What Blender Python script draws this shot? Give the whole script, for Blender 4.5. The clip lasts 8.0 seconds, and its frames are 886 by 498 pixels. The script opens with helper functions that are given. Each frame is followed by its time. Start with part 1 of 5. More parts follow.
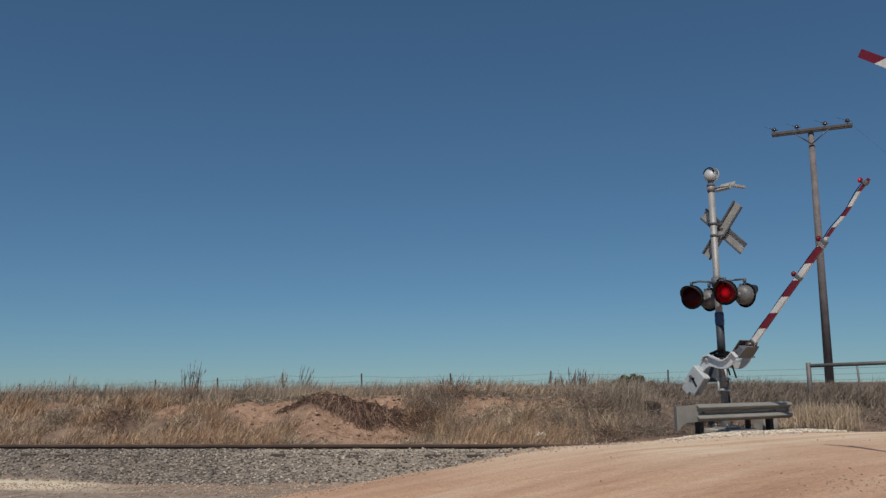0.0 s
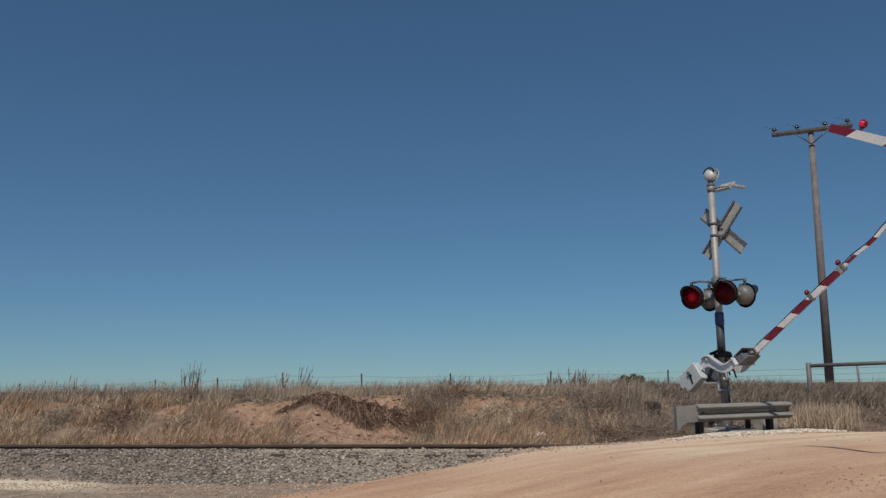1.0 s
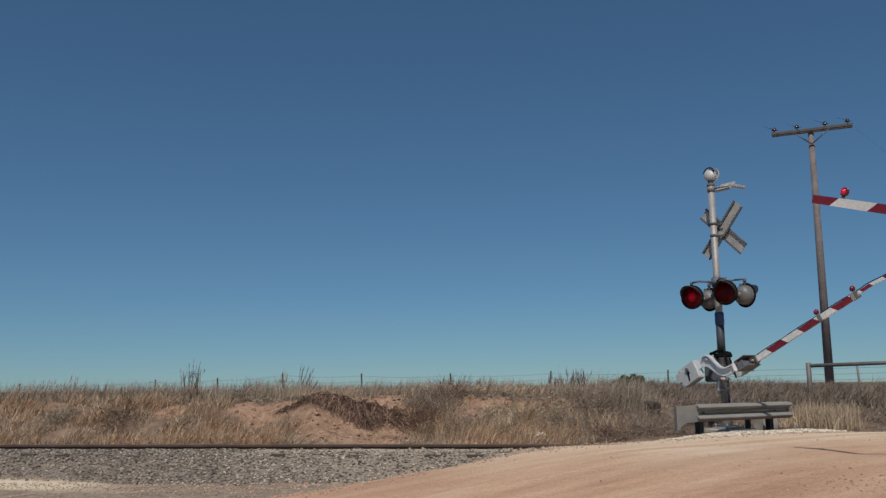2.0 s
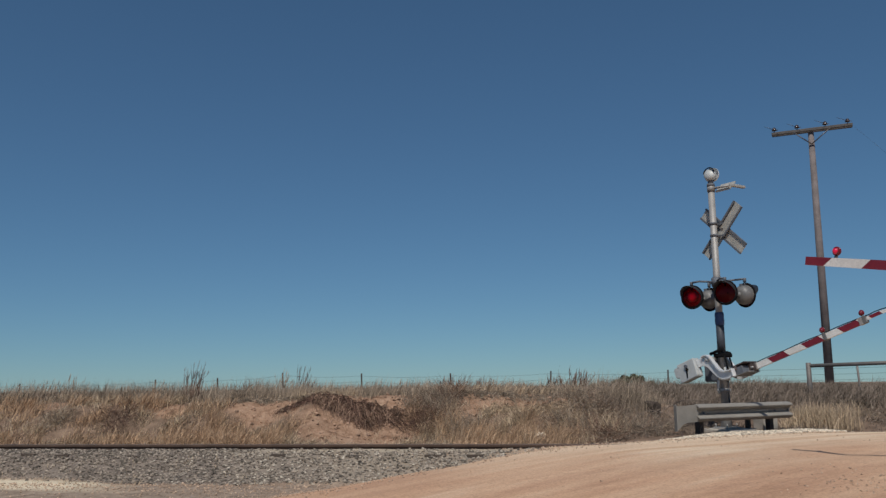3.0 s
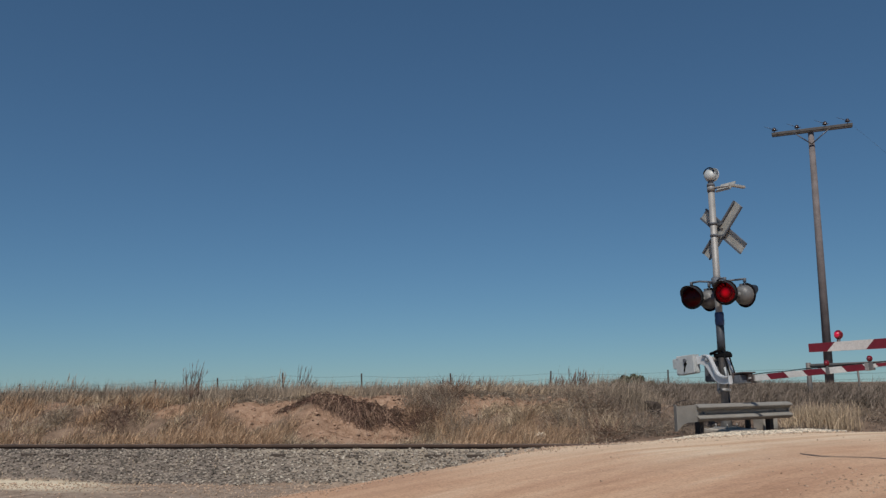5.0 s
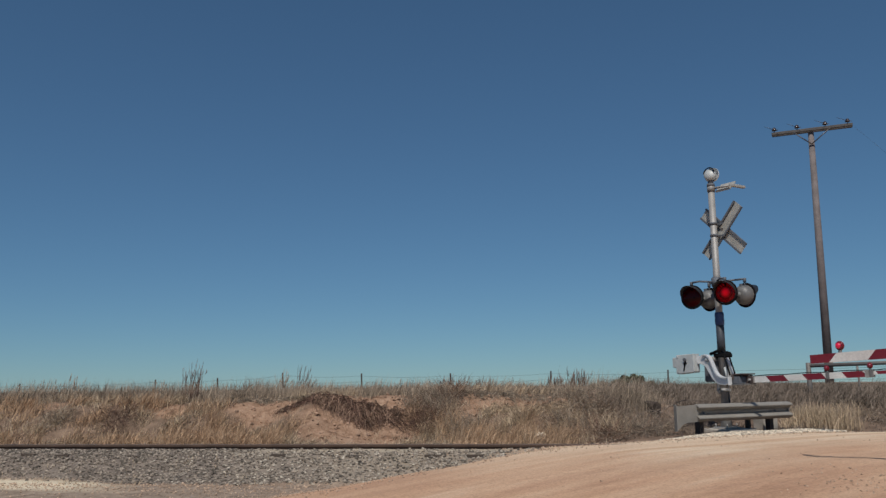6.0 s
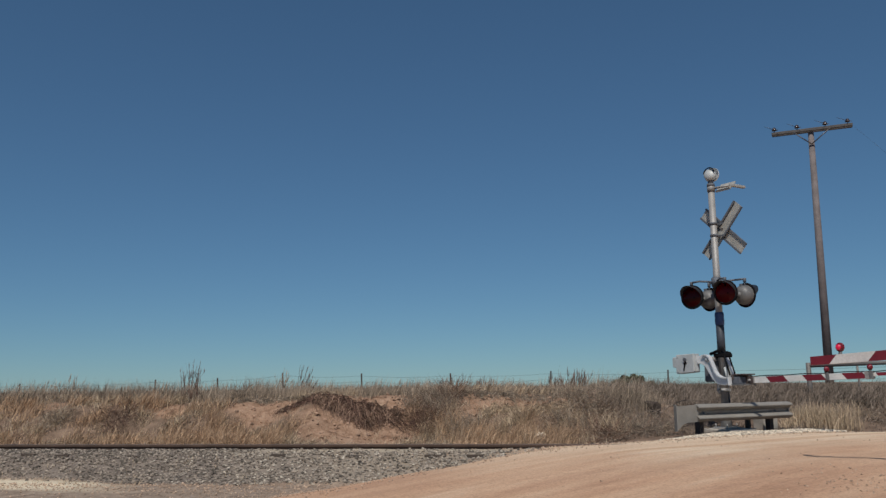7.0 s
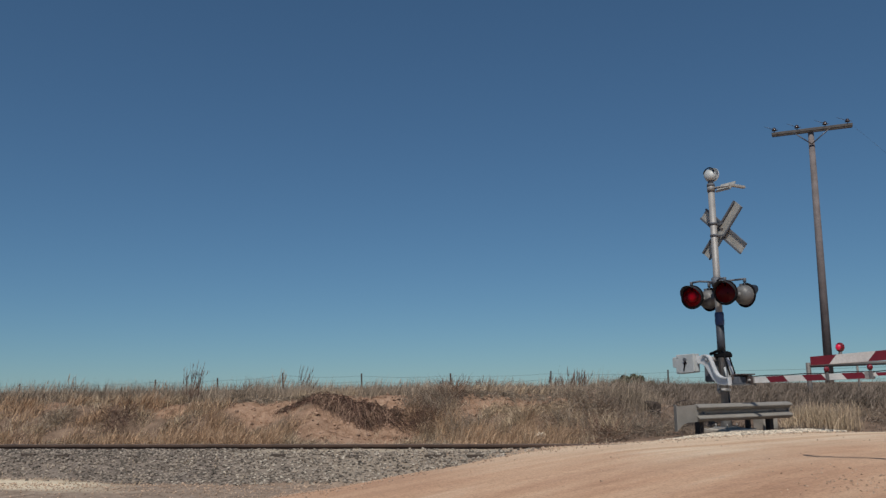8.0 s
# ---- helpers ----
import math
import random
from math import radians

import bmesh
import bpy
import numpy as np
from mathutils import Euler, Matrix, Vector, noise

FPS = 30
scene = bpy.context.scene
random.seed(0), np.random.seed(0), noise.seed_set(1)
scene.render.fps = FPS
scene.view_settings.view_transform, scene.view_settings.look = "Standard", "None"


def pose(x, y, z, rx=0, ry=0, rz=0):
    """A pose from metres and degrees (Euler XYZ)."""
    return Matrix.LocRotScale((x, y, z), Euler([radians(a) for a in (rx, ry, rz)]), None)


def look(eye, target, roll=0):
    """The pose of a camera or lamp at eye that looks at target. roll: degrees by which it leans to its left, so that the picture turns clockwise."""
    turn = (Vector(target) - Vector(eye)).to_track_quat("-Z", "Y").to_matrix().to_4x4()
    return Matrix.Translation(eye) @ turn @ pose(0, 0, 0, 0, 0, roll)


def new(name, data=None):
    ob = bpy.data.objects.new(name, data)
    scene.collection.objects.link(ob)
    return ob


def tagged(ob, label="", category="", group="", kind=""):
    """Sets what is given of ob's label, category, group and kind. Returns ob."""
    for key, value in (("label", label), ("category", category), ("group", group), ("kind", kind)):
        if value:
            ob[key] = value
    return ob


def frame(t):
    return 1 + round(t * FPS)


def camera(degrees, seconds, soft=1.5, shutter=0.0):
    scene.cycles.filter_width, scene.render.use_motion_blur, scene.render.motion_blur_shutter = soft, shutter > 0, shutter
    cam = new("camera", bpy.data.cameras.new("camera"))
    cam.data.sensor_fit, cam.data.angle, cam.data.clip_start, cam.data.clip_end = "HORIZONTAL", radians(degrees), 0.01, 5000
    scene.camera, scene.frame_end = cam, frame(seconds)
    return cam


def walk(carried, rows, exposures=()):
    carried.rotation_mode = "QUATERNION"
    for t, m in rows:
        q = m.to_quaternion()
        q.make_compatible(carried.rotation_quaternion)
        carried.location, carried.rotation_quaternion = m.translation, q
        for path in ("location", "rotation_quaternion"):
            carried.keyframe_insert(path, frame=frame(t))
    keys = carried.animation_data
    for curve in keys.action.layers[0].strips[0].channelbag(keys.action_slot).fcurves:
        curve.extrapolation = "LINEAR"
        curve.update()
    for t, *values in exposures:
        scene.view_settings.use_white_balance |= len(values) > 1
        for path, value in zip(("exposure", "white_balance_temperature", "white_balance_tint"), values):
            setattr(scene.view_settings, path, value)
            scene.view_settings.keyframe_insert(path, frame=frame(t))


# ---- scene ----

# ---- camera ----
EYE = (0.0, 0.0, 0.9)
cam = camera(55.19, 8.0, soft=1.4)
VIEW = look(EYE, (0.0, 1500.0, 0.9 + 244.5), -0.74)
walk(cam, [(0.0, VIEW), (8.0, VIEW)], exposures=[(0.0, -0.35), (8.0, -0.35)])

# ---- light ----
SUN_FROM = Vector((-0.13, -0.70, 1.0)).normalized()
sun_elev = math.asin(SUN_FROM.z)
sun_turn = math.atan2(SUN_FROM.x, SUN_FROM.y)

world = bpy.data.worlds.new("sky")
scene.world = world
world.use_nodes = True
wn = world.node_tree
sky = wn.nodes.new("ShaderNodeTexSky")
sky.sky_type = "NISHITA"
sky.sun_disc = False
sky.sun_elevation = sun_elev
sky.sun_rotation = sun_turn
sky.altitude = 1200
sky.air_density = 0.95
sky.dust_density = 0.0
sky.ozone_density = 6.0
tint = wn.nodes.new("ShaderNodeMix")
tint.data_type, tint.blend_type = "RGBA", "MULTIPLY"
tint.inputs[0].default_value = 1.0
tint.inputs[7].default_value = (0.667, 0.953, 1.095, 1)
haze = wn.nodes.new("ShaderNodeGamma")
haze.inputs[1].default_value = 0.768
wn.links.new(sky.outputs[0], haze.inputs[0])
wn.links.new(haze.outputs[0], tint.inputs[6])
wn.links.new(tint.outputs[2], wn.nodes["Background"].inputs[0])
wn.nodes["Background"].inputs[1].default_value = 0.1

sun_data = bpy.data.lights.new("sun", "SUN")
sun_data.energy = 4.2
sun_data.angle = radians(0.55)
sun_data.color = (1.0, 0.95, 0.87)
sun_ob = new("sun", sun_data)
sun_ob.matrix_world = look(SUN_FROM * 50, (0, 0, 0))


# ---- materials ----
def material(name, colour, rough=0.6, metal=0.0, dark=0.6, scale=8.0, fine=90.0, bump=0.15, light=1.25, island=0.0, spec=0.5, coord="Object"):
    """A surface with broad stains, fine grain and relief."""
    m = bpy.data.materials.new(name)
    m.use_nodes = True
    t = m.node_tree
    n, l = t.nodes, t.links
    b = n["Principled BSDF"]
    tc = n.new("ShaderNodeTexCoord")
    big, small = n.new("ShaderNodeTexNoise"), n.new("ShaderNodeTexNoise")
    big.inputs["Scale"].default_value, big.inputs["Detail"].default_value = scale, 6
    small.inputs["Scale"].default_value, small.inputs["Detail"].default_value = fine, 3
    l.new(tc.outputs[coord], big.inputs["Vector"])
    l.new(tc.outputs[coord], small.inputs["Vector"])
    ramp = n.new("ShaderNodeValToRGB")
    ramp.color_ramp.elements[0].position, ramp.color_ramp.elements[1].position = 0.3, 0.7
    ramp.color_ramp.elements[0].color = (*[c * dark for c in colour], 1)
    ramp.color_ramp.elements[1].color = (*[min(1, c * light) for c in colour], 1)
    mixf = n.new("ShaderNodeMath")
    mixf.operation = "MULTIPLY_ADD"
    l.new(small.outputs["Fac"], mixf.inputs[0])
    mixf.inputs[1].default_value = 0.5
    half = n.new("ShaderNodeMath")
    half.operation = "MULTIPLY"
    half.inputs[1].default_value = 0.5
    l.new(big.outputs["Fac"], half.inputs[0])
    l.new(half.outputs[0], mixf.inputs[2])
    if island:
        geo = n.new("ShaderNodeNewGeometry")
        add = n.new("ShaderNodeMath")
        add.operation = "MULTIPLY_ADD"
        l.new(geo.outputs["Random Per Island"], add.inputs[0])
        add.inputs[1].default_value = island
        off = n.new("ShaderNodeMath")
        off.operation = "SUBTRACT"
        l.new(mixf.outputs[0], off.inputs[0])
        off.inputs[1].default_value = island / 2
        l.new(off.outputs[0], add.inputs[2])
        l.new(add.outputs[0], ramp.inputs[0])
    else:
        l.new(mixf.outputs[0], ramp.inputs[0])
    l.new(ramp.outputs[0], b.inputs["Base Color"])
    b.inputs["Roughness"].default_value = rough
    b.inputs["Metallic"].default_value = metal
    b.inputs["Specular IOR Level"].default_value = spec
    if bump:
        bp = n.new("ShaderNodeBump")
        bp.inputs["Strength"].default_value = bump
        bp.inputs["Distance"].default_value = 0.02
        l.new(small.outputs["Fac"], bp.inputs["Height"])
        l.new(bp.outputs[0], b.inputs["Normal"])
    return m


def glow(name, colour, strength):
    m = material(name, colour, 0.3, dark=0.9, light=1.0, bump=0)
    b = m.node_tree.nodes["Principled BSDF"]
    b.inputs["Emission Color"].default_value = (*colour, 1)
    b.inputs["Emission Strength"].default_value = strength
    return m


def red_glass(name, tint, gloss=0.12):
    m = bpy.data.materials.new(name)
    m.use_nodes = True
    n, l = m.node_tree.nodes, m.node_tree.links
    b = n["Principled BSDF"]
    b.inputs["Base Color"].default_value = (0.10, 0.004, 0.006, 1)
    b.inputs["Roughness"].default_value = 0.12
    tr, mx = n.new("ShaderNodeBsdfTransparent"), n.new("ShaderNodeMixShader")
    tr.inputs[0].default_value = (*tint, 1)
    mx.inputs[0].default_value = gloss
    l.new(tr.outputs[0], mx.inputs[1])
    l.new(b.outputs[0], mx.inputs[2])
    l.new(mx.outputs[0], n["Material Output"].inputs["Surface"])
    return m


GALV = material("galvanised_steel", (0.315, 0.305, 0.295), 0.55, 0.25, 0.7, 6, 60, 0.05)
BEAM = material("weathered_zinc_beam", (0.27, 0.25, 0.222), 0.6, 0.12, 0.75, 5, 60, 0.06)
SILVER = material("aluminium_paint", (0.70, 0.71, 0.72), 0.32, 0.2, 0.75, 9, 70, 0.05)
PALE = material("pale_grey_paint", (0.47, 0.49, 0.49), 0.5, 0.1, 0.8, 7, 60, 0.05)
DARKGREY = material("dark_grey_paint", (0.11, 0.12, 0.14), 0.7, 0.0, 0.6, 9, 60, 0.1)
HOODBLACK = material("weathered_black_hood", (0.03, 0.03, 0.034), 0.45, 0.0, 0.6, 12, 80, 0.05, spec=0.4)
SLEEVE = material("dark_blue_grey_paint", (0.045, 0.052, 0.066), 0.6, 0.0, 0.7, 7, 60, 0.08)
BLACK = material("matt_black_paint", (0.009, 0.009, 0.010), 0.9, 0.0, 0.6, 12, 80, 0.05, spec=0.1)
BLUE = material("blue_wrap", (0.03, 0.06, 0.16), 0.5, 0.0, 0.6, 12, 80, 0.1)
RUSTBROWN = material("red_brown_primer", (0.10, 0.075, 0.07), 0.6, 0.1, 0.5, 14, 80, 0.1)
RED = material("red_reflective_sheet", (0.16, 0.012, 0.024), 0.42, 0.0, 0.8, 6, 60, 0.03)
WHITE = material("white_reflective_sheet", (0.62, 0.615, 0.60), 0.42, 0.0, 0.82, 6, 60, 0.03)
HOUSING = material("dull_lamp_housing", (0.16, 0.16, 0.16), 0.55, 0.2, 0.7, 8, 60, 0.06)
SIGNBACK = material("weathered_aluminium_sheet", (0.40, 0.39, 0.36), 0.55, 0.15, 0.65, 9, 70, 0.05)
RAILRUST = material("rusty_rail_steel", (0.10, 0.062, 0.045), 0.75, 0.1, 0.5, 5, 60, 0.2)
RAILTOP = material("worn_rail_head", (0.20, 0.15, 0.11), 0.4, 0.6, 0.7, 5, 60, 0.05)
TIEWOOD = material("creosoted_timber", (0.07, 0.05, 0.038), 0.85, 0, 0.5, 7, 50, 0.5)
POLEWOOD = material("weathered_pole_timber", (0.175, 0.150, 0.148), 0.8, 0, 0.55, 4, 40, 0.4)
ARMWOOD = material("grey_crossarm_timber", (0.105, 0.098, 0.095), 0.85, 0, 0.5, 5, 40, 0.4)
POSTWOOD = material("dark_post_timber", (0.055, 0.045, 0.04), 0.85, 0, 0.5, 7, 50, 0.4)
CONCRETE = material("old_concrete", (0.42, 0.38, 0.33), 0.9, 0, 0.6, 6, 50, 0.4)
STONE = material("ballast_stone", (0.255, 0.212, 0.172), 0.9, 0, 0.4, 2.5, 40, 0.4, 1.45, island=0.6)
SOILSTONE = material("dusty_brown_pebbles", (0.48, 0.345, 0.25), 0.9, 0, 0.7, 3, 40, 0.4, 1.25, island=0.5)
CLOD = material("soil_clod", (0.34, 0.215, 0.148), 0.95, 0, 0.55, 4, 40, 0.5, 1.3, island=0.5)
DUSTSTONE = material("dusty_grey_ballast_stone", (0.44, 0.38, 0.31), 0.9, 0, 0.6, 3, 40, 0.4, 1.25, island=0.6)
PALESTONE = material("pale_limestone_gravel", (0.62, 0.53, 0.42), 0.9, 0, 0.6, 3, 40, 0.4, 1.25, island=0.6)
INSUL = material("brown_glazed_porcelain", (0.05, 0.035, 0.035), 0.25)
PIPE = material("weathered_steel_pipe", (0.17, 0.155, 0.145), 0.6, 0.2, 0.6, 6, 50, 0.1)
WIRE = material("dull_wire", (0.10, 0.10, 0.11), 0.5, 0.6, 0.8, 5, 50, 0)
REFLECTOR = material("lamp_reflector", (0.75, 0.74, 0.72), 0.35, 0.2, 0.9, 5, 50, 0)
LENS = red_glass("red_lens", (0.30, 0.011, 0.035), 0.25)
# the left head's weaker light is put into a deeper lens tint
LENS_DIM = red_glass("deep_red_lens", (0.15, 0.006, 0.022), 0.25)
BULB = glow("lit_bulb", (1.0, 0.07, 0.15), 1.0)
# falloff painted into the emission: brightest at the centre, fading to the rim
_n, _l = BULB.node_tree.nodes, BULB.node_tree.links
_tc, _len, _rng = _n.new("ShaderNodeTexCoord"), _n.new("ShaderNodeVectorMath"), _n.new("ShaderNodeMapRange")
_len.operation = "LENGTH"
_rng.inputs["From Min"].default_value, _rng.inputs["From Max"].default_value = 0.01, 0.115
_rng.inputs["To Min"].default_value, _rng.inputs["To Max"].default_value = 2.1, 0.09
_rng.interpolation_type = "SMOOTHSTEP"
_l.new(_tc.outputs["Object"], _len.inputs[0])
_l.new(_len.outputs["Value"], _rng.inputs["Value"])
_l.new(_rng.outputs["Result"], _n["Principled BSDF"].inputs["Emission Strength"])
ARMGLOW = glow("lit_red_lamp", (0.52, 0.012, 0.05), 0.42)
ARMRIM = material("dark_red_plastic", (0.16, 0.008, 0.016), 0.25, 0.0, 0.7, 30, 120, 0.1)
ARMDULL = glow("dim_red_lamp", (0.16, 0.01, 0.025), 0.05)
FEATHER = material("dark_feathers", (0.02, 0.022, 0.028), 0.7)
BARK = material("grey_dead_wood", (0.26, 0.20, 0.16), 0.9, 0, 0.5, 7, 50, 0.4, 1.3, island=0.4)


def grass_material(name, colour, dark, light):
    m = material(name, colour, 0.8, 0, dark, 0.9, 20, 0, light, island=0.55, spec=0.2)
    return m


STRAW = grass_material("dry_straw_grass", (0.47, 0.36, 0.25), 0.55, 1.4)
RUSTGRASS = grass_material("russet_bluestem_grass", (0.48, 0.325, 0.21), 0.55, 1.4)
GREYBRUSH = grass_material("grey_brown_brush", (0.34, 0.27, 0.205), 0.5, 1.5)
DULLBRUSH = grass_material("dull_brown_brush", (0.215, 0.17, 0.135), 0.45, 1.5)
FIELD = grass_material("dull_pasture_grass", (0.13, 0.108, 0.085), 0.5, 1.4)
OLIVE = grass_material("olive_scrub_leaves", (0.17, 0.18, 0.115), 0.5, 1.4)
ROOT = grass_material("brown_dry_roots", (0.27, 0.175, 0.125), 0.5, 1.4)
TWIG = grass_material("dark_root_twigs", (0.165, 0.10, 0.075), 0.4, 1.5)


# ---- mesh helpers ----
def part(name, bm, mat, parent, label=""):
    me = bpy.data.meshes.new(name)
    bm.to_mesh(me)
    bm.free()
    for mm in (mat if isinstance(mat, (list, tuple)) else [mat]):
        me.materials.append(mm)
    ob = new(name, me)
    if parent is not None:
        ob.parent = parent
    return tagged(ob, label)


def thing(name, m, label, category, group="", kind=""):
    ob = new(name)
    ob.empty_display_size = 0.2
    ob.matrix_basis = m
    return tagged(ob, label, category, group, kind)


def box(bm, size, at=(0, 0, 0), turn=None, bevel=0.0, mat=0):
    m = Matrix.Translation(at) @ (turn.to_4x4() if turn else Matrix()) @ Matrix.Diagonal((*size, 1))
    r = bmesh.ops.create_cube(bm, size=1.0, matrix=m)
    faces = {f for v in r["verts"] for f in v.link_faces}
    for f in faces:
        f.material_index = mat
    if bevel:
        edges = list({e for v in r["verts"] for e in v.link_edges})
        bmesh.ops.bevel(bm, geom=edges, offset=bevel, segments=2, affect="EDGES", profile=0.5)
    return bm


def rod(bm, a, b, r0, r1=None, seg=12, mat=0):
    a, b = Vector(a), Vector(b)
    d = b - a
    m = Matrix.Translation((a + b) / 2) @ d.to_track_quat("Z", "Y").to_matrix().to_4x4()
    r = bmesh.ops.create_cone(bm, cap_ends=True, segments=seg, radius1=r0, radius2=r0 if r1 is None else r1, depth=d.length, matrix=m)
    for f in {f for v in r["verts"] for f in v.link_faces}:
        f.material_index = mat
        f.smooth = len(f.verts) == 4
    return bm


def lathe(bm, profile, m, seg=28, mat=0):
    """Turns (radius, along) pairs round the local z axis."""
    rings = []
    for r, z in profile:
        if r < 1e-5:
            rings.append([bm.verts.new(m @ Vector((0, 0, z)))])
        else:
            rings.append([bm.verts.new(m @ Vector((r * math.cos(k * math.tau / seg), r * math.sin(k * math.tau / seg), z))) for k in range(seg)])
    for a, b in zip(rings, rings[1:]):
        for k in range(seg):
            q = [a[k % len(a)], a[(k + 1) % len(a)], b[(k + 1) % len(b)], b[k % len(b)]]
            q = list(dict.fromkeys(q))
            if len(q) > 2:
                f = bm.faces.new(q)
                f.smooth, f.material_index = True, mat
    return bm


def slab(bm, outline, m, depth, mat=0, bevel=0.0):
    """A plate of the outline (x, y) in the plane of m, its thickness centred on it."""
    lo = [bm.verts.new(m @ Vector((x, y, -depth / 2))) for x, y in outline]
    hi = [bm.verts.new(m @ Vector((x, y, depth / 2))) for x, y in outline]
    fs = [bm.faces.new(lo[::-1]), bm.faces.new(hi)]
    k = len(lo)
    fs += [bm.faces.new((lo[i], lo[(i + 1) % k], hi[(i + 1) % k], hi[i])) for i in range(k)]
    for f in fs:
        f.material_index = mat
    bmesh.ops.recalc_face_normals(bm, faces=fs)
    if bevel:
        bmesh.ops.bevel(bm, geom=list({e for f in fs[:2] for e in f.edges}), offset=bevel, segments=2, affect="EDGES", profile=0.5)
    return bm


def sheet_mesh(name, verts, faces, mats, smooth=False):
    me = bpy.data.meshes.new(name)
    me.from_pydata(verts.tolist() if hasattr(verts, "tolist") else verts, [], faces.tolist() if hasattr(faces, "tolist") else faces)
    for mm in mats:
        me.materials.append(mm)
    if smooth:
        me.polygons.foreach_set("use_smooth", [True] * len(me.polygons))
    return me


# ---- the lie of the land ----
TO = np.array((1.66, 12.06))          # a point on the near rail
TD = np.array((0.984, -0.177))        # along the track
TN = np.array((0.177, 0.984))         # away from the track, to the bank
RD = np.array((0.848, 0.530))         # along the dirt road
RN = np.array((-0.530, 0.848))        # across it


def ease(a, b, x):
    t = np.clip((x - a) / (b - a), 0, 1)
    return t * t * (3 - 2 * t)


def waves(x, y, scale, seed, octaves=4):
    """Smooth value noise, about -1 to 1."""
    total, amp, norm = 0.0, 1.0, 0.0
    for o in range(octaves):
        px, py = x * scale + seed * 17.3 + o * 5.1, y * scale + seed * 9.7 - o * 3.3
        ix, iy = np.floor(px), np.floor(py)
        fx, fy = px - ix, py - iy
        fx, fy = fx * fx * (3 - 2 * fx), fy * fy * (3 - 2 * fy)

        def h(a, b):
            v = np.sin(a * 127.1 + b * 311.7 + seed * 74.7) * 43758.5453
            return (v - np.floor(v)) * 2 - 1

        total = total + amp * (h(ix, iy) * (1 - fx) * (1 - fy) + h(ix + 1, iy) * fx * (1 - fy) + h(ix, iy + 1) * (1 - fx) * fy + h(ix + 1, iy + 1) * fx * fy)
        norm += amp
        amp, scale = amp * 0.5, scale * 2.03
    return total / norm


BARE_SPOTS = ((-8.7, 5.2, 0.4, 0.35), (-6.5, 5.25, 1.0, 0.55), (-4.2, 4.9, 1.6, 1.25), (-1.2, 5.4, 1.3, 0.5), (0.9, 5.2, 0.5, 0.3), (-11.6, 5.2, 0.5, 0.4))


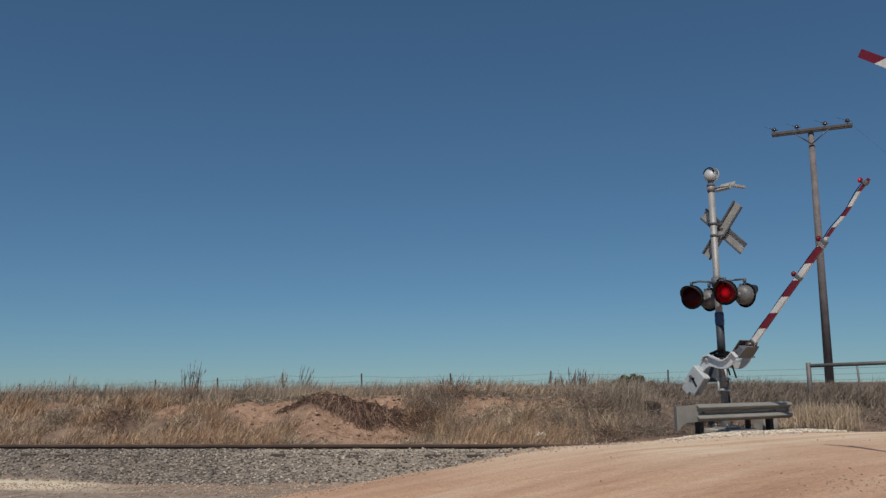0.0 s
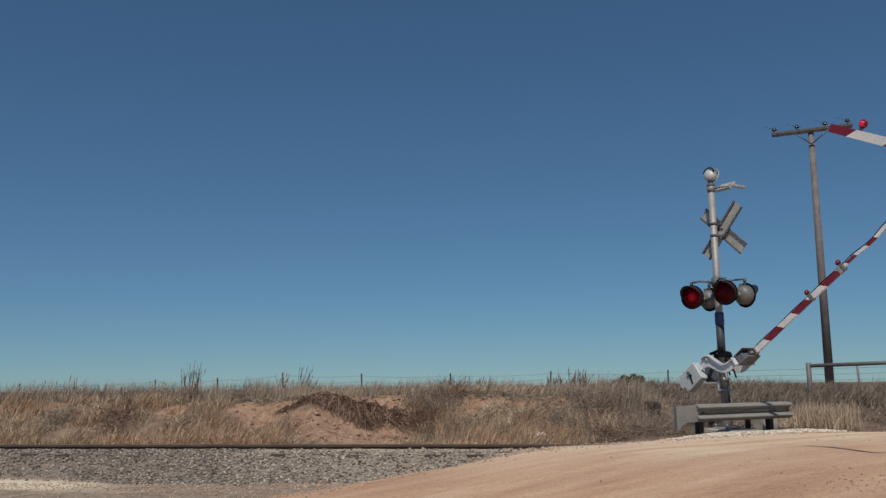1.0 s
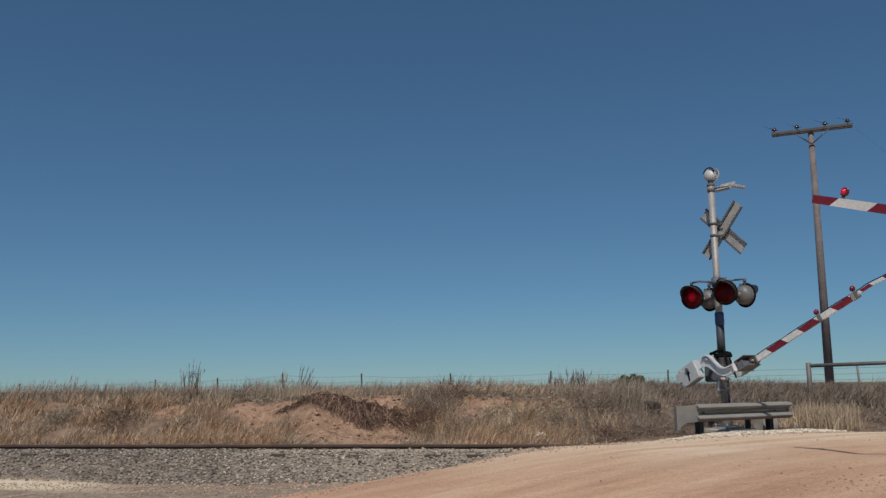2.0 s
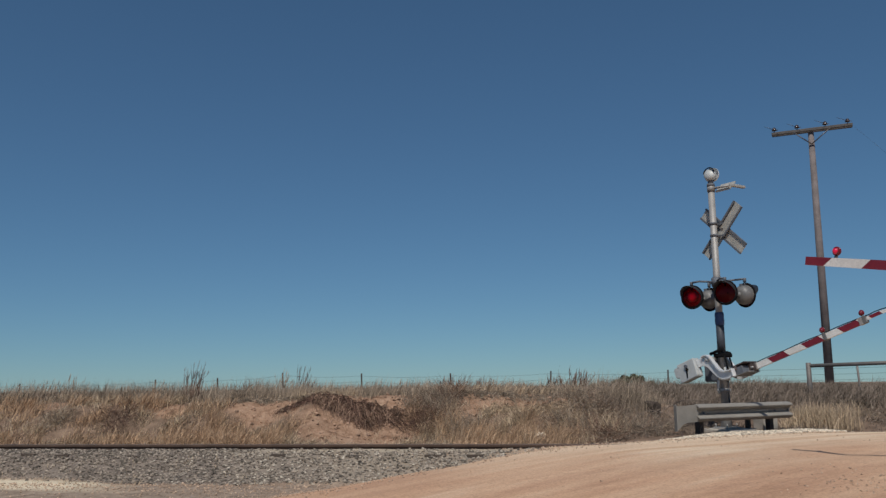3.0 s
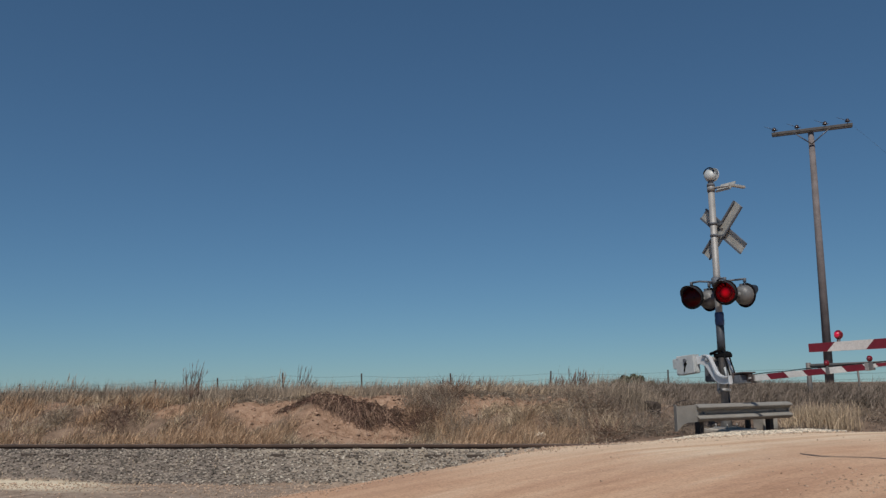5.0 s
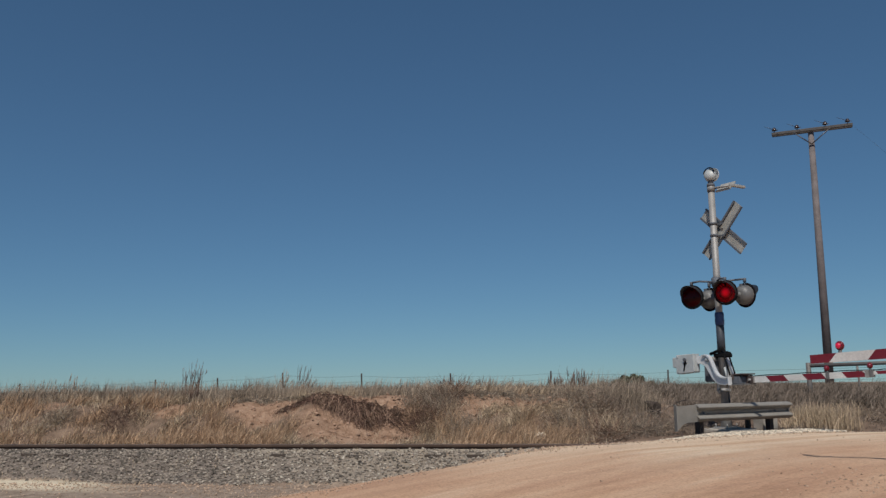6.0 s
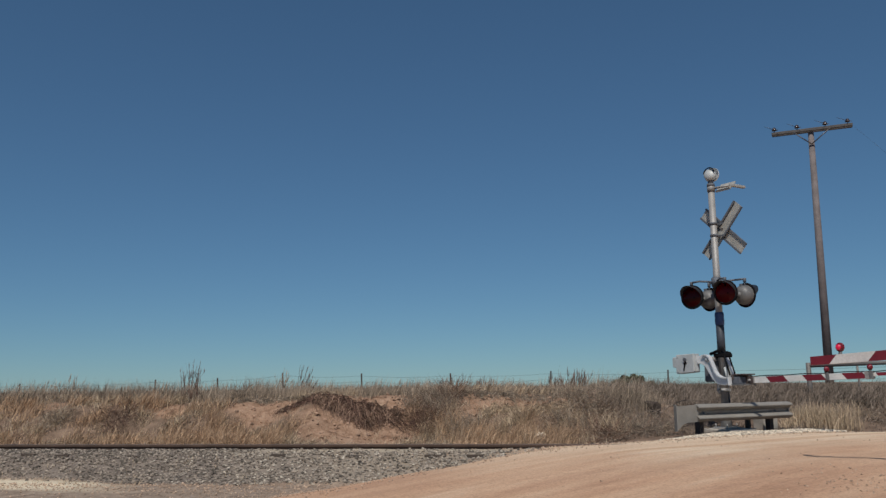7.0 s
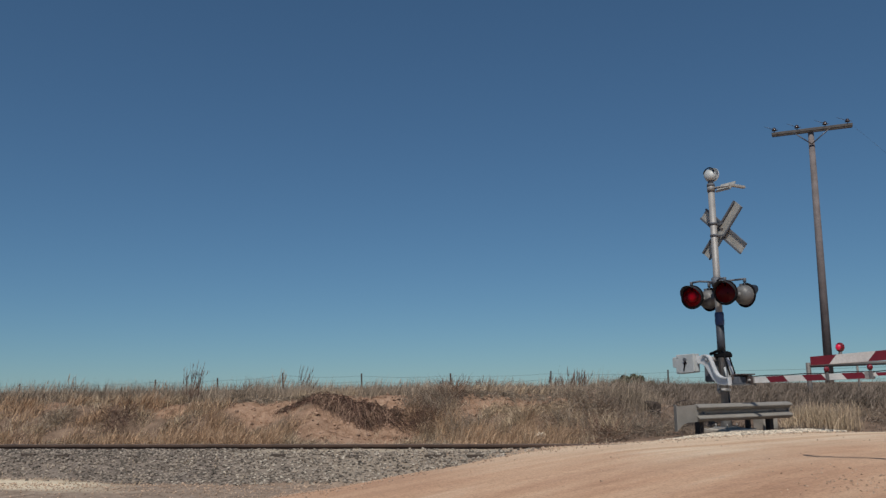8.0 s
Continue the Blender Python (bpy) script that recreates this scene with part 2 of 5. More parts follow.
def land(x, y):
    """Height and the cover masks at plan places: road, bare soil, ballast."""
    x, y = np.asarray(x, float), np.asarray(y, float)
    u = (x - TO[0]) * TD[0] + (y - TO[1]) * TD[1]
    v = (x - TO[0]) * TN[0] + (y - TO[1]) * TN[1]
    s = x * RD[0] + y * RD[1]
    w = x * RN[0] + y * RN[1]
    ragged = waves(x, y, 0.7, 3, 3)
    # railway bed
    # the ballast shoulder is narrower down the line
    vs = v - 0.45 * ease(-0.65, -1.1, v) * ease(-5.0, -8.5, u)
    bed = np.where(v < 0.0, 0.02 - 0.35 * ease(-0.25, -1.45, vs), 0.02 - 0.10 * ease(0.0, 1.5, v) - 0.12 * ease(2.0, 3.4, v))
    near = -0.33 - 0.17 * ease(-1.6, -9, v)
    bed = np.where(vs < -1.45, near, bed)
    lip = ease(-0.45, -0.12, v) * ease(0.0, -0.06, v)
    bed = bed + lip * (0.004 + 0.014 * ease(-5.5, -3.0, u)) + 0.16 * ease(-8.9, -9.2, u) * np.exp(-((v + 0.05) / 0.3) ** 2)
    # the cut bank behind it, steep on the one hand, fading on the other
    fade = 1 - ease(0.6, 3.6, u + 0.5 * ragged)
    foot = 3.75 + 0.35 * waves(u, v * 0.3, 0.5, 5, 3)
    steep = ease(0.0, 2.1, v - foot + 0.25 * waves(u, v, 1.1, 7, 4))
    gentle = ease(3.2, 13.0, v)
    gully = 0.26 * waves(u, v * 0.6, 1.0, 11, 5) * np.clip(steep * (1 - steep) * 4, 0, 1)
    top = 0.92 + 0.07 * waves(x, y, 0.35, 2, 3) - 0.05 * ease(-5, -9, u) - 0.17 * ease(8, 60, v)
    rise = (steep * fade + gentle * (1 - fade) * (1 - 0.13 * (1 - ease(30, 60, v)))) * top
    z = bed + np.where(v > 2.5, rise + gully * fade, 0)
    z = z + np.where((v > 3.2), 0.03 * waves(x, y, 1.6, 13, 3), 0.012 * waves(x, y, 1.5, 14, 3))
    # the pad at the signal
    pad = ease(3.0, 1.6, np.hypot(x - 5.2, y - 16.0))
    z = z * (1 - pad) + 0.0 * pad
    # the road over the crossing
    on = ease(9.75, 9.0, w + 0.28 * ragged) * ease(-1.5, 0.5, w)
    rz = -0.335 + 0.475 * ease(1.5, 8.0, s) - 0.10 * ease(11.5, 16, s) + 0.15 * ease(16, 45, s)
    rut = -0.016 * (np.exp(-((w - 7.6) / 0.25) ** 2) + np.exp(-((w - 5.7) / 0.25) ** 2) + np.exp(-((w - 4.2) / 0.25) ** 2)) + 0.012 * waves(s * 0.25, w, 1.6, 21, 3)
    rz = rz - 0.055 * ease(7.6, 9.4, w)
    z = z * (1 - on) + (rz + rut) * on
    ma, mc = (x - 4.8) * 0.947 + (y - 14.45) * 0.32, (x - 4.8) * -0.32 + (y - 14.45) * 0.947
    z = z + 0.075 * np.exp(-(ma / 1.8) ** 4 - (mc / 0.24) ** 2)
    far = ease(60, 400, np.hypot(x, y))
    z = z * (1 - far) + 0.55 * far
    bare = np.zeros_like(z)
    for cu, cv, ru, rv in BARE_SPOTS:
        bare = np.maximum(bare, ease(1.15, 0.75, np.hypot((u - cu) / ru, (v - cv) / rv) + 0.3 * waves(u, v, 1.3, 31, 4)))
    z = z + bare * (0.07 * waves(u, v * 1.4, 2.2, 33, 4) - 0.02)
    sand = ease(-1.3, -1.5, vs + 0.2 * ragged) * ease(-2.5, -2.0, vs + 0.3 * ragged) * ease(-4.6, -6.6, u + 1.2 * ragged) * (1 - on)
    sand = np.maximum(sand, 0.9 * ease(0.2, 0.6, np.exp(-(ma / 1.8) ** 4 - (mc / 0.24) ** 2)))
    sand = np.maximum(sand, 0.22 * ease(-4.6, -2.6, u + ragged) * ease(-1.5, -1.2, v) * ease(-0.05, -0.25, v) * (1 - on))
    sand = np.maximum(sand, 0.5 * ease(-5.5, -3.5, u + ragged) * ease(-0.46, -0.3, v + 0.1 * ragged) * ease(-0.02, -0.06, v) * (1 - on))
    dirt = np.maximum(on, ease(-1.25, -1.55, vs + 0.2 * ragged))
    verge = ease(-1.2, -1.5, vs + 0.2 * ragged) * ease(9.0, 9.9, w + 0.5 * ragged)
    pale = 0.9 * ease(5.6, 7.6, w + 0.8 * ragged) * ease(4.5, 8.5, s + 1.2 * ragged) * on
    ballast = ease(-1.5, -1.2, vs + 0.15 * ragged) * ease(3.2, 2.7, v) * (1 - on)
    return z, on, bare, ballast, sand, dirt, pale, verge


def ground_z(x, y):
    return float(land(x, y)[0])


def ground_material():
    m = bpy.data.materials.new("dry_ground")
    m.use_nodes = True
    n, l = m.node_tree.nodes, m.node_tree.links
    b = n["Principled BSDF"]
    geo = n.new("ShaderNodeNewGeometry")

    def noise_node(scale, detail, stretch=None):
        t = n.new("ShaderNodeTexNoise")
        t.inputs["Scale"].default_value, t.inputs["Detail"].default_value = scale, detail
        t.inputs["Roughness"].default_value = 0.62
        if stretch:
            mp = n.new("ShaderNodeMapping")
            mp.inputs["Rotation"].default_value = (0, 0, -math.atan2(RD[1], RD[0]))
            along = n.new("ShaderNodeMapping")
            along.inputs["Scale"].default_value = stretch
            l.new(geo.outputs["Position"], mp.inputs[0])
            l.new(mp.outputs[0], along.inputs[0])
            l.new(along.outputs[0], t.inputs["Vector"])
        else:
            l.new(geo.outputs["Position"], t.inputs["Vector"])
        return t

    def ramp(src, stops):
        r = n.new("ShaderNodeValToRGB")
        while len(r.color_ramp.elements) < len(stops):
            r.color_ramp.elements.new(0.5)
        for e, (p, c) in zip(r.color_ramp.elements, stops):
            e.position, e.color = p, (*c, 1)
        l.new(src, r.inputs[0])
        return r

    def mix(f, a, c):
        mx = n.new("ShaderNodeMix")
        mx.data_type = "RGBA"
        l.new(f, mx.inputs[0])
        l.new(a, mx.inputs[6])
        l.new(c, mx.inputs[7])
        return mx.outputs[2]

    def mask(name):
        a = n.new("ShaderNodeAttribute")
        a.attribute_name = name
        return a.outputs["Fac"]

    tracks = noise_node(1.0, 7, (0.28, 1.6, 1.0))
    grain = noise_node(38, 5)
    clods = noise_node(5.5, 8)
    litter = noise_node(2.4, 8)
    road = ramp(tracks.outputs["Fac"], [(0.28, (0.41, 0.24, 0.155)), (0.45, (0.54, 0.335, 0.22)), (0.58, (0.60, 0.39, 0.26)), (0.72, (0.66, 0.475, 0.34))])
    soil = ramp(clods.outputs["Fac"], [(0.3, (0.17, 0.097, 0.063)), (0.45, (0.305, 0.19, 0.126)), (0.58, (0.37, 0.24, 0.165)), (0.75, (0.47, 0.325, 0.235))])
    dry = ramp(litter.outputs["Fac"], [(0.25, (0.11, 0.075, 0.055)), (0.5, (0.21, 0.145, 0.105)), (0.8, (0.33, 0.235, 0.17))])
    gravel = ramp(clods.outputs["Fac"], [(0.25, (0.10, 0.08, 0.07)), (0.5, (0.20, 0.165, 0.14)), (0.8, (0.33, 0.27, 0.22))])
    col = mix(mask("bare"), dry.outputs[0], soil.outputs[0])
    col = mix(mask("ballast"), col, gravel.outputs[0])
    pale = ramp(tracks.outputs["Fac"], [(0.3, (0.60, 0.485, 0.35)), (0.7, (0.77, 0.665, 0.50))])
    col = mix(mask("road"), col, road.outputs[0])
    dust = ramp(clods.outputs["Fac"], [(0.3, (0.21, 0.155, 0.115)), (0.5, (0.31, 0.235, 0.18)), (0.72, (0.43, 0.335, 0.26))])
    col = mix(mask("verge"), col, dust.outputs[0])
    col = mix(mask("sand"), col, pale.outputs[0])
    streak = noise_node(1.0, 5, (0.16, 3.2, 1.0))
    chalk = ramp(streak.outputs["Fac"], [(0.34, (0.56, 0.37, 0.245)), (0.46, (0.71, 0.53, 0.375)), (0.6, (0.78, 0.63, 0.47))])
    col = mix(mask("pale"), col, chalk.outputs[0])
    speck = ramp(grain.outputs["Fac"], [(0.25, (0.62, 0.6, 0.58)), (0.5, (1, 1, 1)), (0.75, (1.2, 1.2, 1.2))])
    mul = n.new("ShaderNodeMix")
    mul.data_type, mul.blend_type = "RGBA", "MULTIPLY"
    mul.inputs[0].default_value = 0.8
    l.new(col, mul.inputs[6])
    l.new(speck.outputs[0], mul.inputs[7])
    l.new(mul.outputs[2], b.inputs["Base Color"])
    b.inputs["Roughness"].default_value = 0.95
    b.inputs["Specular IOR Level"].default_value = 0.15
    bp = n.new("ShaderNodeBump")
    bp.inputs["Strength"].default_value, bp.inputs["Distance"].default_value = 0.6, 0.03
    l.new(grain.outputs["Fac"], bp.inputs["Height"])
    bp2 = n.new("ShaderNodeBump")
    bp2.inputs["Strength"].default_value, bp2.inputs["Distance"].default_value = 0.5, 0.10
    l.new(clods.outputs["Fac"], bp2.inputs["Height"])
    l.new(bp.outputs[0], bp2.inputs["Normal"])
    l.new(bp2.outputs[0], b.inputs["Normal"])
    return m


GROUND = ground_material()


def build_ground():
    xs = np.concatenate([-np.geomspace(4000, 16, 26)[:-1], np.arange(-16, 16.01, 0.10), np.geomspace(16, 4000, 26)[1:]])
    ys = np.concatenate([-np.geomspace(4000, 4, 22)[:-1], np.arange(-4, 6, 0.4), np.arange(6, 24, 0.075), np.geomspace(24, 4000, 40)])
    gx, gy = np.meshgrid(xs, ys)
    z, road, bare, ballast, sand, dirt, pale, verge = land(gx, gy)
    verts = np.stack([gx, gy, z], -1).reshape(-1, 3)
    nx, ny = len(xs), len(ys)
    i = np.arange((ny - 1) * (nx - 1))
    r, c = i // (nx - 1), i % (nx - 1)
    a = r * nx + c
    faces = np.stack([a, a + 1, a + nx + 1, a + nx], -1)
    me = sheet_mesh("ground", verts, faces, [GROUND], True)
    for name, val in (("road", dirt), ("bare", bare), ("ballast", ballast), ("sand", sand), ("pale", pale), ("verge", verge)):
        me.attributes.new(name, "FLOAT", "POINT").data.foreach_set("value", val.reshape(-1).astype(np.float32))
    return tagged(new("ground", me), "dry grassy ground with a pinkish dirt road and cut bank", "ground", kind="structure")


build_ground()


# ---- railway ----
def track_place(u, v, z=0.0):
    p = TO + u * TD + v * TN
    return Vector((p[0], p[1], z))


def build_track():
    track = thing("railway_track", Matrix.Translation(track_place(0, 0.75)) @ pose(0, 0, 0, 0, 0, math.degrees(math.atan2(TD[1], TD[0]))),
                  "single railway track with rusty brown rails on timber sleepers", "track", kind="structure")
    # half of the rail's outline, bottom to top
    half = [(0.07, 0.0), (0.07, 0.012), (0.012, 0.03), (0.010, 0.105), (0.034, 0.118), (0.036, 0.142), (0.028, 0.152)]
    outline = half + [(-y, z) for y, z in half[::-1]]
    # canted: the far rail lies lower
    for v in (-0.75, 0.75):
        bm = bmesh.new()
        m = Matrix(((0, 0, 1, 0), (1, 0, 0, v), (0, 1, 0, -0.052 - (v + 0.75) * 0.09), (0, 0, 0, 1)))
        slab(bm, outline, m, 130.0)
        for f in bm.faces:
            c = f.calc_center_median()
            f.material_index = 1 if c.z > 0.095 and abs(f.normal.z) > 0.9 else 0
        part("rail", bm, [RAILRUST, RAILTOP], track)
    rng = random.Random(4)
    first = None
    for k in range(-26, 3):
        if first is None:
            bm = bmesh.new()
            box(bm, (0.23, 2.6, 0.18), (0, 0, 0), bevel=0.012)
            first = part("sleeper", bm, TIEWOOD, track)
            ob = first
        else:
            ob = new("sleeper", first.data)
            ob.parent = track
        ob.matrix_basis = pose(k * 0.56 - 0.6 + rng.uniform(-0.04, 0.04), rng.uniform(-0.05, 0.05), -0.215 + rng.uniform(-0.012, 0.012), -5.1, 0, rng.uniform(-1.5, 1.5))
    return track


build_track()

STONE_SHAPE = np.array([(1, 0.2, 0), (-1, -0.1, 0.1), (0.1, 1, -0.1), (-0.2, -1, 0), (0.55, 0.5, 0.75), (-0.5, 0.4, 0.8), (0.1, -0.6, 0.85), (0, 0, -0.8)])
STONE_FACES = np.array([(0, 2, 4), (2, 5, 4), (2, 1, 5), (1, 3, 6), (1, 6, 5), (3, 0, 6), (0, 4, 6), (4, 5, 6), (0, 7, 2), (2, 7, 1), (1, 7, 3), (3, 7, 0)])


def scatter_stones(name, places, sizes, mat, label, seed, sink=0.2):
    rng = np.random.default_rng(seed)
    k = len(places)
    a = rng.uniform(0, math.tau, k)
    tilt = rng.uniform(-0.7, 0.7, (k, 2))
    shape = STONE_SHAPE[None] * (1 + rng.uniform(-0.35, 0.35, (k, 8, 3))) * np.stack([np.ones(k), rng.uniform(0.6, 1, k), rng.uniform(0.45, 0.8, k)], -1)[:, None]
    shape = shape * (sizes / 2)[:, None, None]
    ca, sa = np.cos(a)[:, None], np.sin(a)[:, None]
    x, y, z = shape[..., 0], shape[..., 1], shape[..., 2]
    y, z = y * np.cos(tilt[:, :1]) - z * np.sin(tilt[:, :1]), y * np.sin(tilt[:, :1]) + z * np.cos(tilt[:, :1])
    x, y = x * ca - y * sa, x * sa + y * ca
    h = land(places[:, 0], places[:, 1])[0]
    v = np.stack([x + places[:, :1], y + places[:, 1:2], z + (h + sizes * (0.3 - sink))[:, None]], -1).reshape(-1, 3)
    f = (np.arange(k)[:, None, None] * 8 + STONE_FACES[None]).reshape(-1, 3)
    return tagged(new(name, sheet_mesh(name, v, f, [mat])), label, "gravel", kind="stuff")


def build_ballast():
    rng = np.random.default_rng(8)
    k = 62000
    u, v = rng.uniform(-13, 3.2, k), rng.uniform(-2.1, 2.6, k)
    keep = (np.abs(v) > 0.14) & (np.abs(v - 1.5) > 0.09)
    p = TO + u[:, None] * TD + v[:, None] * TN
    z, road, bare, ballast = land(p[:, 0], p[:, 1])[:4]
    keep &= (ballast > rng.uniform(0.1, 0.9, k))
    keep &= ~((u > -4.8 + rng.normal(0, 0.6, k)) & (v > -0.32) & (v < 0) & (rng.uniform(0, 1, k) < 0.85))
    thin = (u > -4.5 + rng.normal(0, 1.2, k)) & (v < -0.1)
    pale = p[keep & thin & (rng.uniform(0, 1, k) < 0.4)]
    scatter_stones("ballast", pale, rng.uniform(0.02, 0.062, len(pale)), DUSTSTONE, "pale dusty crushed stone near the road", 10)
    p = p[keep & (~thin | (rng.uniform(0, 1, k) < 0.75))]
    scatter_stones("ballast", p, rng.uniform(0.022, 0.062, len(p)), STONE, "grey brown crushed stone ballast along the rails", 9)
    # strays on the road's edge
    k = 7500
    s, w = rng.uniform(-6, 14, k), np.where(rng.uniform(0, 1, k) < 0.94, rng.normal(9.35, 0.4, k), rng.uniform(1.5, 9, k))
    p = s[:, None] * RD + w[:, None] * RN
    scatter_stones("road_gravel", p, rng.uniform(0.012, 0.042, k) * rng.uniform(0.3, 1, k), SOILSTONE, "loose brown pebbles scattered on the dirt road", 12, 0.1)
    k = 260
    p = np.array((3.45, 6.9)) + rng.normal(0, 0.45, (k, 2)) * (0.8, 1.2)
    scatter_stones("loose_stones", p, rng.uniform(0.008, 0.026, k), SOILSTONE, "loose stones lying on the dirt road", 13, 0.1)
    k = 3000
    p = TO + rng.uniform(-11, -0.5, k)[:, None] * TD + (-1.35 - np.abs(rng.normal(0, 0.7, k)))[:, None] * TN
    p = p[land(p[:, 0], p[:, 1])[1] < 0.6]
    scatter_stones("verge_gravel", p, rng.uniform(0.010, 0.036, len(p)), SOILSTONE, "dusty brown gravel at the foot of the ballast", 14, 0.15)
    k = 13000
    p = np.stack([rng.uniform(-2.0, 2.0, k), rng.normal(0, 0.19, k)], -1)
    q = np.array((4.8, 14.45)) + p[:, :1] * np.array((0.947, 0.32)) + p[:, 1:] * np.array((-0.32, 0.947))
    scatter_stones("gravel_heap", q, rng.uniform(0.015, 0.055, k), PALESTONE, "pale crushed limestone at the foot of the guardrail", 15, 0.0)


build_ballast()


# ---- crossing signals ----
ARM_TURN = -58.0
BLADE_DEPTH = 0.05
SIDE = Matrix(((1, 0, 0, 0), (0, 0, -1, 0), (0, 1, 0, 0), (0, 0, 0, 1)))   # plate plane: x along, y up, thickness across
CASTING = [(-0.31, 0.056), (-0.10, 0.080), (-0.02, 0.086), (0.04, 0.068), (0.085, 0.03), (0.124, -0.055), (0.165, -0.15), (0.20, -0.235), (0.25, -0.30), (0.32, -0.338), (0.40, -0.355), (0.475, -0.362),
           (0.475, -0.488), (0.357, -0.498), (0.26, -0.485), (0.189, -0.459), (0.13, -0.42), (0.089, -0.375), (0.045, -0.315), (0.0, -0.245), (-0.045, -0.16), (-0.09, -0.115), (-0.18, -0.08), (-0.31, -0.072)]


def gate_arm(parent, edges, lamps, thick, end_thick, step_at, at, cable=True):
    """The swinging arm: its pivot at the origin, the blade along +x between two castings. edges: where white and red meet; at: the blade's offset across, its slant and its height."""
    across, slant, low = at
    tip = edges[-1]
    arm = new("gate_arm")
    arm.parent = parent
    tagged(arm, "red and white striped boom with counterweight")
    rim = CASTING[1:12]
    inner = [(x - 0.020 * (0.2 if x < 0.0 else 1), y - 0.018) for x, y in rim]
    for yy, out in ((-0.03, -1), (0.37, 1)):
        bm = bmesh.new()
        slab(bm, CASTING, SIDE @ Matrix.Translation((0, 0, -yy)), 0.03, bevel=0.008)
        side = part("casting", bm, SILVER, arm, "curved silver-painted arm casting")
        bm = bmesh.new()
        for m in range(len(rim) - 1):
            slab(bm, [rim[m], rim[m + 1], inner[m + 1], inner[m]], SIDE @ Matrix.Translation((0, 0, -yy - out * 0.0225)), 0.085)
        part("flange", bm, SILVER, side)
        bm = bmesh.new()
        box(bm, (0.024, 0.09, 0.15), (0.487, yy + out * 0.015, -0.43), bevel=0.004)
        part("end_flange", bm, SILVER, side)
        bm = bmesh.new()
        lathe(bm, [(0.0, 0.05), (0.02, 0.048), (0.034, 0.04), (0.055, 0.036), (0.06, 0.0)], Matrix.Translation((0, yy, 0)) @ pose(0, 0, 0, -90 * out), 20)
        part("pivot_cap", bm, PALE, side)
    bm = bmesh.new()
    rod(bm, (0, -0.02, 0), (0, 0.36, 0), 0.045, seg=20)
    part("pivot_shaft", bm, GALV, arm)
    for yy, deep in ((-0.095, 0.075), (-0.005, 0.085)):
        bm = bmesh.new()
        slab(bm, [(-0.265, 0.115), (-0.69, 0.115), (-0.70, 0.075), (-0.775, 0.07), (-0.80, 0.05), (-0.80, -0.10), (-0.775, -0.125), (-0.715, -0.13), (-0.715, -0.235), (-0.69, -0.25), (-0.275, -0.235), (-0.262, -0.21)],
             SIDE @ Matrix.Translation((0, 0, -yy)), deep, bevel=0.012)
        w = part("counterweight", bm, PALE, arm, "pale grey painted steel plates")
        face = yy - 0.04 if yy < -0.05 else yy + 0.045
        bm = bmesh.new()
        slab(bm, [(-0.475, -0.01), (-0.445, -0.01), (-0.50, -0.20), (-0.525, -0.19)], SIDE @ Matrix.Translation((0, 0, -face)), 0.02)
        slab(bm, [(-0.50, -0.05), (-0.495, -0.075), (-0.43, -0.06), (-0.435, -0.035)], SIDE @ Matrix.Translation((0, 0, -face)), 0.03)
        part("clamp_bar", bm, BLACK, w)
        bm = bmesh.new()
        rod(bm, (-0.465, face - 0.03, 0.015), (-0.465, face + 0.03, 0.015), 0.036, seg=8)
        part("clamp_bolt", bm, DARKGREY, w)
        for bx, bz in ((-0.66, 0.075), (-0.66, -0.205)):
            bm = bmesh.new()
            rod(bm, (bx, face - 0.008, bz), (bx, face + 0.008, bz), 0.018, seg=6)
            part("bolt", bm, PALE, w)
    # bracket between the castings that holds the blade
    bm = bmesh.new()
    box(bm, (0.26, 0.34, 0.022), (0.60, 0.19, low + 0.105), bevel=0.004)
    box(bm, (0.05, 0.34, 0.08), (0.50, 0.17, low + 0.06), bevel=0.006)
    part("cross_plate", bm, RUSTBROWN, arm, "dull grey bracket plate")
    bm = bmesh.new()
    slab(bm, [(0.47, -0.03), (0.74, 0.03), (0.74, 0.35), (0.47, 0.37)], Matrix.Translation((0, 0, low - 0.075)), 0.02)
    part("cross_plate", bm, HOUSING, arm)
    bm = bmesh.new()
    box(bm, (0.20, 0.34, 0.13), (0.55, 0.19, low), bevel=0.01)
    part("shear_block", bm, DARKGREY, arm)
    for yy in (across + slant * 0.7 - 0.045, across + slant * 0.7 + 0.045):
        bm = bmesh.new()
        slab(bm, [(0.52, low + 0.09), (0.70, low + 0.09), (0.80, low + 0.045), (0.80, low - 0.05), (0.72, low - 0.085), (0.52, low - 0.085)], SIDE @ Matrix.Translation((0, 0, -yy)), 0.014)
        part("shear_plate", bm, RUSTBROWN, arm, "rusty red-brown breakaway plate")
    for rr, hh in ((0.58, 0.06), (0.58, -0.05), (0.74, 0.0)):
        bm = bmesh.new()
        rod(bm, (rr, across - 0.07, low + hh), (rr, across + 0.12, low + hh), 0.02, seg=6)
        part("bolt", bm, GALV, arm)

    # striped blade, slanted joints; past the step it is thin and a little bent
    def high(rr):
        return end_thick if rr > step_at + 0.001 else thick - (thick - end_thick) * (0.2 if cable else 1.0) * max(0, rr) / tip

    def sway(rr):
        return 0.016 * math.sin((rr - step_at) * 7.5) if rr > step_at + 0.001 else 0.0

    bm = bmesh.new()
